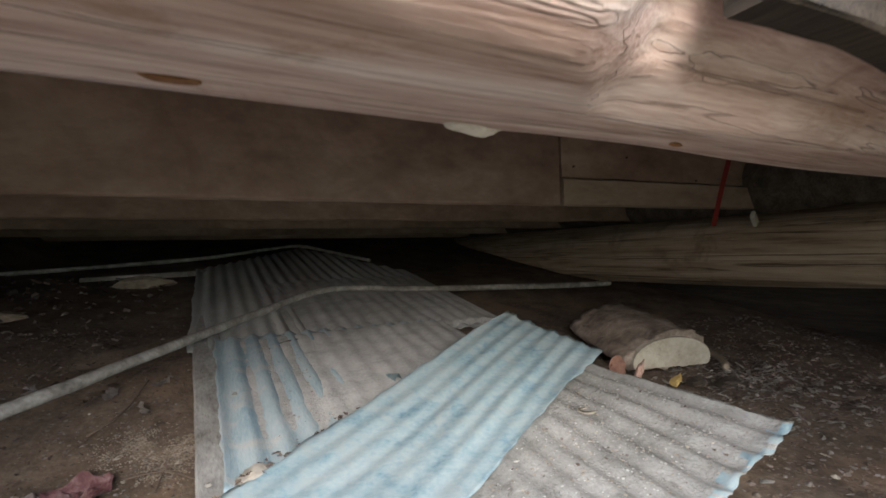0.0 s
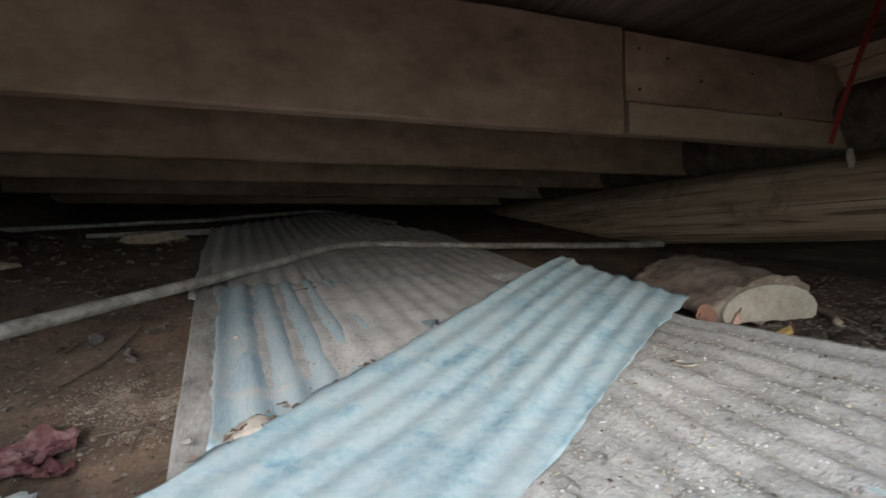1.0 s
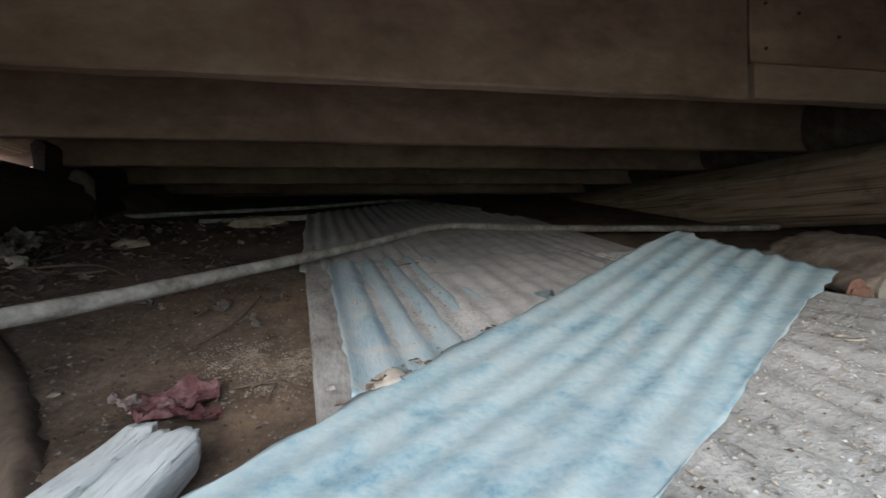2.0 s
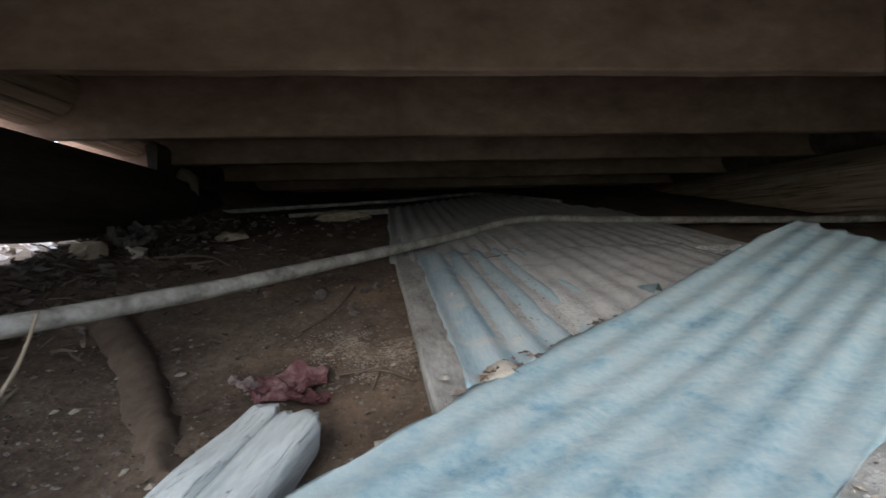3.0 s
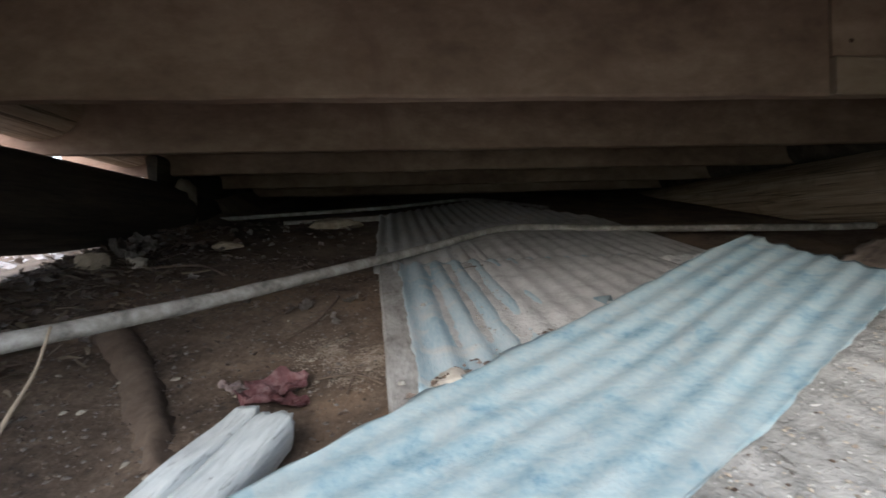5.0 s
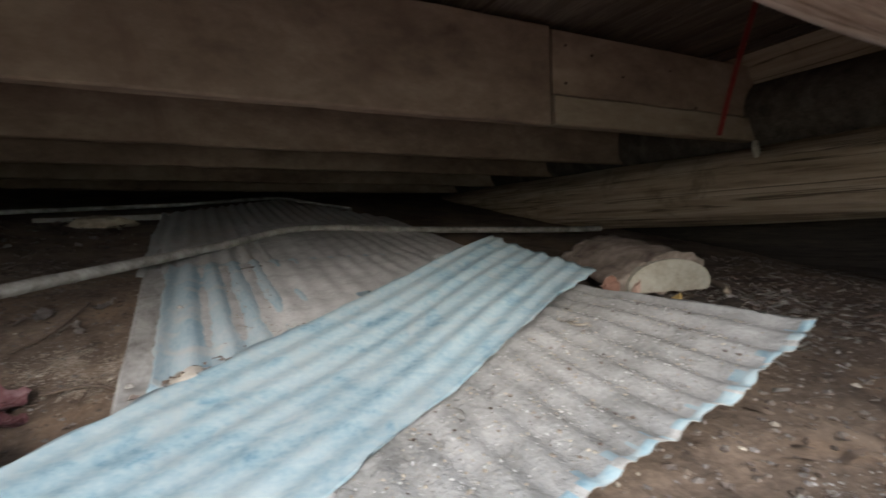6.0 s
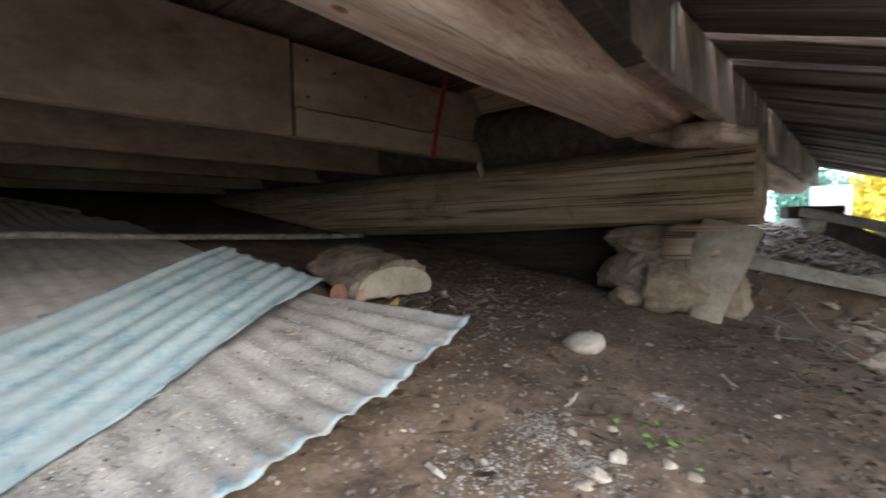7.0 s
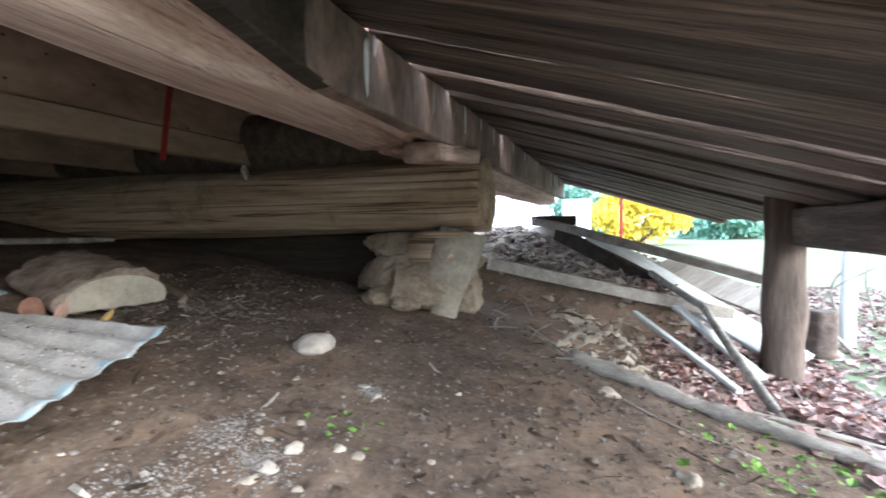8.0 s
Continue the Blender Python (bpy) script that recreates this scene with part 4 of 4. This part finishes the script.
def bent_scrap():
    bm = bmesh.new()
    rows = []
    for i in range(9):
        a = math.pi * i / 8
        rows.append([bm.verts.new((0.05 * (i / 8 - 0.5) + 0.008 * math.cos(a), y, 0.03 * math.sin(a) * (1 - 0.3 * y / 0.05))) for y in (0, 0.025, 0.05)])
    for r0, r1 in zip(rows, rows[1:]):
        for k in range(2):
            bm.faces.new((r0[k], r0[k + 1], r1[k + 1], r1[k]))
    bmesh.ops.solidify(bm, geom=bm.faces[:], thickness=0.0015)
    return bm


plain("metal_scrap", 0.43, 1.26, 0.215, bent_scrap(), M_BLUE, "curled scrap of sheet metal on the dirt", "scrap", smooth=True, rot=(0, 0, 20))
plain("clod", 0.055, 0.965, 0.168, rock(0.036, 0.03, 0.011, 5.5, 3, 0.6, 9), M_WHITESTONE, "pale crumbled clod on the blue sheet", "clod", smooth=True)
for i, (x, y, z) in enumerate([(0.023, 1.313, 0.235), (-0.028, 0.955, 0.172)]):
    bm = bmesh.new()
    bmesh.ops.create_cone(bm, cap_ends=True, segments=12, radius1=0.007, radius2=0.004, depth=0.005)
    plain("nail_head", x, y, z, bm, M_PIPE, "grey roofing nail head in the sheet", "nail", "nails")


# ---- litter ----
def scatter(name, n, seed, area, make, material, label, category, lift=0.0, level=None):
    """Many small pieces as one object: make returns vertices and faces of one piece."""
    rng = random.Random(seed)
    verts, faces = [], []
    for _ in range(n):
        spot = area(rng)
        if spot is None:
            continue
        x, y = spot
        vs, fs = make(rng)
        b = len(verts)
        rot = Euler((rng.uniform(-0.5, 0.5), rng.uniform(-0.5, 0.5), rng.uniform(0, 6.3))).to_matrix()
        z = (level or ground)(x, y) + lift
        verts += [tuple(rot @ Vector(v) + Vector((x, y, z))) for v in vs]
        faces += [tuple(b + i for i in f) for f in fs]
    me = bpy.data.meshes.new(name)
    me.from_pydata(verts, [], faces)
    me.materials.append(material)
    ob = new(name, me)
    return tagged(ob, label, category, kind="stuff")


def pebble(lo, hi):
    def make(rng):
        s = lo + (hi - lo) * rng.random() ** 3
        vs = [(s * rng.uniform(0.7, 1.2) * a, s * rng.uniform(0.7, 1.2) * b, s * 0.7 * rng.uniform(0.7, 1.1) * c) for a, b, c in ((1, 0, 0), (0.3, 0.9, 0.1), (-0.9, 0.4, 0), (-0.5, -0.8, 0), (0.6, -0.7, 0.1), (0.1, 0.1, 0.8), (0, 0, -0.8))]
        return vs, [(0, 1, 5), (1, 2, 5), (2, 3, 5), (3, 4, 5), (4, 0, 5), (1, 0, 6), (2, 1, 6), (3, 2, 6), (4, 3, 6), (0, 4, 6)]
    return make


def chip(lo, hi):
    def make(rng):
        l, w = rng.uniform(lo, hi), rng.uniform(0.002, 0.007)
        h = 0.002
        b = rng.uniform(-0.3, 0.3) * l
        return [(-l, -w, 0), (0, -w + b, h), (l, -w * 0.5, 0), (l, w * 0.5, h), (0, w + b, h * 2), (-l, w, h)], [(0, 1, 4, 5), (1, 2, 3, 4), (5, 4, 1, 0), (4, 3, 2, 1)]
    return make


def leaf(lo, hi):
    def make(rng):
        s = rng.uniform(lo, hi)
        c = rng.uniform(-0.5, 0.5) * s
        n = 9
        rim = []
        for k in range(n):
            a = 2 * math.pi * k / n
            r = s * (0.6 + 0.4 * (k % 2)) * rng.uniform(0.8, 1.1)
            rim.append((r * math.cos(a), 0.75 * r * math.sin(a), c * abs(math.sin(a)) + rng.uniform(0, 0.3) * s))
        return [(0, 0, 0.1 * s)] + rim, [(0, 1 + k, 1 + (k + 1) % n) for k in range(n)]
    return make


def box_area(x0, x1, y0, y1):
    return lambda rng: (rng.uniform(x0, x1), rng.uniform(y0, y1))


def blob_area(x, y, r):
    return lambda rng: (rng.gauss(x, r), rng.gauss(y, r))


scatter("pebbles", 130, 1, box_area(0.4, 2.2, -0.7, 1.4), pebble(0.0015, 0.012), M_PALESTONE, "small pale pebbles scattered on the soil", "pebbles")
scatter("clods", 12000, 2, box_area(-1.3, 0.1, 0.6, 2.2), pebble(0.001, 0.007), M_CLOD, "crumbs of brown soil", "soil")
scatter("clods", 13000, 23, box_area(0.4, 2.4, -0.9, 1.6), pebble(0.0015, 0.011), M_CLOD, "crumbs of brown soil", "soil")
scatter("pebbles", 160, 3, box_area(-1.2, 0.0, 0.6, 2.8), pebble(0.002, 0.012), M_PALESTONE, "small pale pebbles scattered on the soil", "pebbles")
scatter("wood_chips", 70, 4, box_area(0.5, 2.2, -0.6, 1.6), chip(0.006, 0.03), M_GREYWOOD, "grey splinters and chips on the soil", "chips", 0.004)
scatter("wood_chips", 220, 7, blob_area(1.45, 0.95, 0.12), chip(0.006, 0.028), M_GREYWOOD, "grey splinters beside the split log", "chips", 0.001)
scatter("straw", 260, 8, box_area(-1.25, -0.7, 0.95, 2.3), chip(0.012, 0.045), M_STRAW, "dry straw and stalks on the soil", "straw", 0.006)
scatter("leaf_litter", 320, 9, box_area(-1.2, -0.25, 1.5, 3.2), leaf(0.01, 0.028), M_DARKLEAF, "dark dry leaves on the soil", "leaves", 0.005)
# Litter on the left gets the paler leaf in place of stronger daylight.
scatter("leaf_litter", 2600, 10, box_area(-6.5, -1.5, 1.2, 9.0), leaf(0.03, 0.06), M_PALELEAF, "fallen brown leaves outside, paled to carry the sky light", "leaves", 0.01)
scatter("leaf_litter", 9000, 11, lambda rng: (lambda x, y: (x, y) if y < -0.45 - 0.6 * max(0, 2.2 - x) or x > 3.0 else None)(rng.uniform(1.2, 7.0), rng.uniform(-3.2, 1.2)), leaf(0.02, 0.05), M_LEAF, "fallen reddish brown leaves on the slope outside", "leaves", 0.01)


for i, (x, y, r, n) in enumerate([(-0.2, 1.36, 0.04, 2600), (-0.12, 1.25, 0.04, 2600), (-0.08, 1.3, 0.03, 1400), (1.42, -0.72, 0.14, 4500)]):
    scatter("sand_patch", n, 40 + i, blob_area(x, y, r), pebble(0.001, 0.0038), M_SAND, "pale sandy crumbs on the soil", "sand", -0.0005)
for i, (x, y, r) in enumerate([(0.965, 0.405, 0.07), (0.79, 0.385, 0.085), (0.93, 0.29, 0.06), (1.29, 0.275, 0.03)]):
    scatter("ash_patch", 1000, 5 + i, blob_area(x, y, r * 0.5), pebble(0.0008, 0.0045), M_ASH, "pale crusty ash crumbs on the soil", "ash", 0.001)
scatter("bark_crumbs", 900, 27, blob_area(1.42, 0.98, 0.14), leaf(0.003, 0.011), M_DARKLEAF, "dark bark crumbs beside the split log", "crumbs", 0.004)
scatter("bark_crumbs", 2200, 28, box_area(0.55, 2.3, -0.7, 1.2), leaf(0.003, 0.013), M_DARKLEAF, "dark leaf crumbs on the soil", "crumbs", 0.004)
scatter("fine_roots", 260, 29, box_area(0.6, 2.2, -0.7, 0.9), chip(0.01, 0.04), M_TWIG, "thin dark root fibres on the soil", "roots", 0.004)
scatter("bark_crumbs", 700, 30, box_area(-1.2, -0.1, 0.8, 1.9), leaf(0.003, 0.011), M_DARKLEAF, "dark leaf crumbs on the soil", "crumbs", 0.004)
scatter("leaf_litter", 420, 31, lambda rng: (rng.gauss(-1.08, 0.12), rng.uniform(1.1, 2.9)), leaf(0.012, 0.035), M_DARKLEAF, "dark leaves heaped under the sill log", "leaves", 0.006)
scatter("straw", 300, 32, lambda rng: (rng.gauss(-1.05, 0.1), rng.uniform(1.0, 2.3)), chip(0.015, 0.06), M_TWIG, "dark stalks and twigs under the sill log", "twigs", 0.008)
scatter("green_sprouts", 16, 12, blob_area(1.1, 0.23, 0.035), leaf(0.006, 0.012), M_GREEN, "tiny green moss tuft on the soil", "moss", 0.006)
scatter("green_sprouts", 90, 13, blob_area(1.45, -0.7, 0.14), leaf(0.008, 0.022), M_GREEN, "small green weeds on the slope", "weeds", 0.02)


def dusty_level(x, y):
    """Height of the dusty sheet's ridges and valleys."""
    a = (x - 0.1) / 0.895
    f = (y - 0.485 - 0.098 * a) / 0.635
    ridge = 0.005 * math.sin(2 * math.pi * a * 0.9006 / 0.062 + 4.0) * (1 + wob((f, a, 0), 0.7, 5, 4.0))
    return 0.083 + 0.02 * a + 0.087 * f + 0.08 * a ** 4 * (1 - f) + 0.03 * a ** 2 - 0.016 * (1 - a) ** 2 + ridge + wob((f * 3, a * 2, 1), 0.01, 1.5, 4.0)


def dusty_area(rng):
    a, f = rng.uniform(0.02, 0.97), rng.uniform(0.06, 0.97)
    x, y = 0.1 + 0.895 * a, 0.485 + 0.098 * a + 0.635 * f
    return (x, y) if x > near_edge(y) - 0.01 else None


scatter("sheet_grit", 2600, 27, dusty_area, pebble(0.001, 0.0042), M_DUST, "dry pale dirt crumbs on the dusty sheet", "grit", 0.0, dusty_level)
scatter("sheet_grit", 260, 28, dusty_area, pebble(0.0015, 0.0055), M_SAND, "brown dirt crumbs on the dusty sheet", "grit", 0.0, dusty_level)
scatter("sheet_grit", 1500, 14, dusty_area, pebble(0.001, 0.0045), M_PALESTONE, "grit and crumbs on the dusty sheet", "grit", 0.002, dusty_level)
scatter("sheet_grit", 200, 24, dusty_area, pebble(0.002, 0.006), M_DARKLEAF, "dark crumbs on the dusty sheet", "grit", 0.002, dusty_level)
scatter("sheet_grit", 1600, 25, lambda rng: (lambda x, y: (x, y) if y > loose_edge(x) + 0.02 else None)(rng.uniform(0.1, 0.78), rng.uniform(0.9, 1.8)), pebble(0.001, 0.004), M_SAND, "dry dirt crumbs on the blue sheet", "grit", 0.003, lambda x, y: 0.15 + 0.153 * (y - 0.84))
scatter("sheet_grit", 140, 26, lambda rng: (lambda x: (x, loose_edge(x) + abs(rng.gauss(0.0, 0.022)) + 0.012))(rng.gauss(0.22, 0.1)), leaf(0.004, 0.012), M_DARKLEAF, "dark crumbs gathered against the loose sheet", "grit", 0.006, lambda x, y: 0.15 + 0.153 * (y - 0.84))


# ---- slope and yard outside ----
def rail(name, a, b, w, h, material, label, category, seed=0.0, group="", roll=0.0):
    a, b = Vector(a), Vector(b)
    d = b - a
    ob = mesh_object(name, timber(d.length, w, h, 0.004, 20, 0.004, seed), material)
    ob.matrix_basis = Matrix.Translation(a) @ d.to_track_quat("X", "Z").to_matrix().to_4x4() @ pose(0, 0, 0, roll)
    return tagged(ob, label, category, group)


rail("loose_rail", (2.7, 0.35, 0.225), (3.2, -0.83, -0.06), 0.08, 0.06, M_GREYWOOD, "long grey weathered rail lying on the slope", "rail", 1.0, "fallen boards")
rail("loose_rail", (3.5, 0.22, 0.45), (3.1, -0.96, 0.14), 0.09, 0.045, M_GREYWOOD, "long grey weathered rail leaning beside the post", "rail", 2.0, "fallen boards")
rail("loose_board", (3.6, 0.12, 0.37), (3.3, -0.48, 0.08), 0.03, 0.1, M_DARKLOG, "dark wet board leaning on the slope", "board", 3.0, "fallen boards", 20)
rail("loose_board", (3.7, -0.1, 0.33), (2.95, -1.08, -0.24), 0.24, 0.02, M_PALEPAINT, "wide pale painted board sliding down the slope", "board", 4.0, "fallen boards", 10)
rail("loose_board", (4.2, -0.55, 0.12), (3.6, -1.2, -0.1), 0.25, 0.02, M_GREYWOOD, "wide grey board lying on leaves", "board", 5.0, "fallen boards", 20)
rail("loose_stick", (2.75, -0.35, 0.0), (2.2, -0.68, -0.17), 0.03, 0.02, M_PALEPAINT, "pale stick on the leaves", "stick", 6.0, "sticks")
rail("loose_stick", (2.95, -0.55, 0.0), (2.5, -0.82, -0.2), 0.05, 0.02, M_PALEPAINT, "pale stick on the leaves", "stick", 7.0, "sticks")
for pts, r, lab in (([(2.05, -0.13), (1.96, -0.32), (1.88, -0.5), (1.77, -0.7), (1.68, -0.9), (1.58, -1.15)], 0.03, "thick pale bleached branch on the bank"), ([(2.12, -0.3), (2.08, -0.5), (1.98, -0.75), (1.95, -0.95), (1.86, -1.2)], 0.014, "pale bleached branch on the bank"), ([(1.74, -0.26), (1.62, -0.42), (1.58, -0.6)], 0.003, "thin pale stalk on the bank"), ([(1.5, -0.42), (1.44, -0.56), (1.46, -0.7), (1.38, -0.85)], 0.004, "thin dark twig on the bank")):
    br = mesh_object("branch", tube(on_ground(pts, r * 0.6), lambda f, r=r: r * (1.0 - 0.45 * f), 12, r * 40, r * 0.5), M_GREYWOOD if r != 0.004 else M_TWIG, smooth=True)
    tagged(br, lab, "branch", "branches")
bent = mesh_object("metal_pipe", tube([(3.3, -0.45, 0.14), (2.95, -0.62, 0.04), (2.88, -0.66, 0.02), (2.7, -0.7, -0.06), (2.2, -0.75, -0.17), (2.0, -0.78, -0.22)], 0.018, 10), M_PIPE, smooth=True)
tagged(bent, "bent pale metal tube lying on the slope", "pipe")
for i, (x, y, z, rx, ry, rz, m) in enumerate([(4.3, 0.45, 0.26, 0.2, 0.15, 0.07, M_PALESTONE), (4.6, 0.3, 0.36, 0.22, 0.14, 0.05, M_WHITESTONE), (3.6, 0.38, 0.17, 0.12, 0.1, 0.05, M_PALESTONE), (3.4, 0.2, 0.13, 0.1, 0.08, 0.04, M_STONE), (3.9, 0.15, 0.19, 0.12, 0.1, 0.04, M_PALESTONE), (4.1, 0.3, 0.24, 0.1, 0.08, 0.05, M_STONE)]):
    plain("stone", x, y, z, rock(rx, ry, rz, 130 + i * 2.1, 3, 0.4), m, "pale rubble stone on the slope", "stone", "rubble stones", smooth=True)
plain("loose_board", 4.4, 0.4, 0.46, timber(0.35, 0.12, 0.08, 0.01, 8, 0.01, 3.0), M_DARKLOG, "dark short plank on the rubble", "board", "fallen boards", rot=(0, 0, -60))
scatter("twigs", 240, 15, lambda rng: (rng.uniform(2.0, 4.2), rng.uniform(-1.4, 0.3)), chip(0.04, 0.16), M_GREYWOOD, "pale twigs and splinters on the leaf litter", "twigs", 0.02)
scatter("rubble", 520, 16, lambda rng: (rng.uniform(2.7, 4.8), rng.uniform(-0.3, 0.7)), pebble(0.012, 0.07), M_PALESTONE, "broken pale rubble on the slope", "rubble", 0.01)


scatter("rubble", 420, 17, lambda rng: (rng.uniform(2.15, 3.1), rng.uniform(-0.75, -0.05)), pebble(0.008, 0.045), M_PALESTONE, "broken pale plaster and rubble below the rail", "rubble", 0.008)
scatter("rubble", 260, 18, lambda rng: (rng.uniform(2.75, 4.4), rng.uniform(-0.35, 0.6)), chip(0.03, 0.09), M_GREYWOOD, "splintered pale wood on the bank", "splinters", 0.02)
scatter("leaf_litter", 1300, 19, lambda rng: (rng.uniform(2.0, 3.6), rng.uniform(-1.3, -0.4)), leaf(0.02, 0.045), M_REDLEAF, "fallen rusty red leaves on the slope", "leaves", 0.02)
plain("stump", 3.3, -1.27, -0.28, round_log(0.24, 0.07, 0.06, 0.02, 12, 18, 6.0), M_POST, "short dark rotten stump among the leaves", "stump", smooth=True, rot=(90, 0, 0))
rng = random.Random(77)
for k in range(9):
    x, y = rng.uniform(3.4, 6.0), rng.uniform(-2.9, -1.5)
    h = rng.uniform(0.5, 0.9)
    pts = [(x, y, ground(x, y) - 0.02)]
    for q in (0.35, 0.7, 1.0):
        pts.append((x + rng.uniform(-0.14, 0.14), y + rng.uniform(-0.14, 0.14), ground(x, y) + h * q))
    sap = mesh_object("sapling", tube(pts, lambda f: 0.012 - 0.008 * f, 6, k * 1.0, 0.001), M_GREYWOOD, smooth=True)
    tagged(sap, "thin bare grey sapling stem among the leaves", "sapling", "saplings")


def foliage(name, x, y, z, rx, ry, rz, n, size, material, label, category, seed, trunk=True):
    """A bush or crown of many small leaves on clumped limbs."""
    e = empty(name, x, y, ground(x, y), label, category)
    rng = random.Random(seed)
    clumps = []
    for _ in range(26):
        d = Vector((rng.gauss(0, 1), rng.gauss(0, 1), rng.gauss(0, 1))).normalized() * rng.uniform(0.45, 0.95)
        clumps.append(Vector((d.x * rx, d.y * ry, z + d.z * rz)))
    verts, faces = [], []
    for _ in range(n):
        c = clumps[rng.randrange(len(clumps))]
        p = c + Vector((rng.gauss(0, 0.17) * rx, rng.gauss(0, 0.17) * ry, rng.gauss(0, 0.17) * rz))
        p.z = max(0.02, p.z)
        rot = Euler((rng.uniform(0, 6.3), rng.uniform(0, 6.3), rng.uniform(0, 6.3))).to_matrix()
        b = len(verts)
        s = size * rng.uniform(0.6, 1.3)
        verts += [tuple(p + rot @ Vector(q)) for q in ((-s, 0, 0), (0, -0.5 * s, 0.1 * s), (s, 0, 0), (0, 0.5 * s, 0.1 * s))]
        faces.append((b, b + 1, b + 2, b + 3))
    me = bpy.data.meshes.new("crown")
    me.from_pydata(verts, [], faces)
    me.materials.append(material)
    crown = new("crown", me)
    crown.parent = e
    for k in range(7):
        c = clumps[k]
        part("limb", tube([(0.05 * k - 0.15, 0, 0), tuple(c * 0.45), tuple(c * 0.9)], lambda f: 0.05 * (1 - 0.8 * f), 6), M_TWIG, e, smooth=True)
    return e


foliage("forsythia_bush", 15.3, -0.75, 0.85, 1.25, 1.25, 0.8, 7000, 0.08, M_YELLOWLEAF, "bright yellow flowering bush on the lawn", "bush", 1)
foliage("green_shrub", 22.0, -3.9, 0.9, 1.9, 1.9, 0.95, 7000, 0.12, M_SHRUB, "blue green shrub behind the lawn", "shrub", 2)
foliage("green_shrub", 25.0, 1.3, 1.2, 1.6, 1.6, 1.3, 5000, 0.13, M_SHRUB, "blue green shrub behind the lawn", "shrub", 3)
plain("red_pole", 10.0, -0.3, -0.3, tube([(0, 0, 0), (0, 0, 1.55)], 0.03, 8), M_RED, "thin red pole standing on the lawn", "pole", smooth=True)
plain("wooden_stake", 3.9, -1.6, -0.5, timber(1.0, 0.07, 0.06, 0.006, 12, 0.01, 2.0), M_PALEPAINT, "pale wooden stake beyond the porch", "stake", rot=(0, -90, 0))
plain("white_post", 6.75, 0.24, -0.3, timber(1.05, 0.34, 0.3, 0.01, 12, 0.02, 2.0), M_PALEPAINT, "white painted post at the end of the porch", "post", rot=(0, -90, 0))
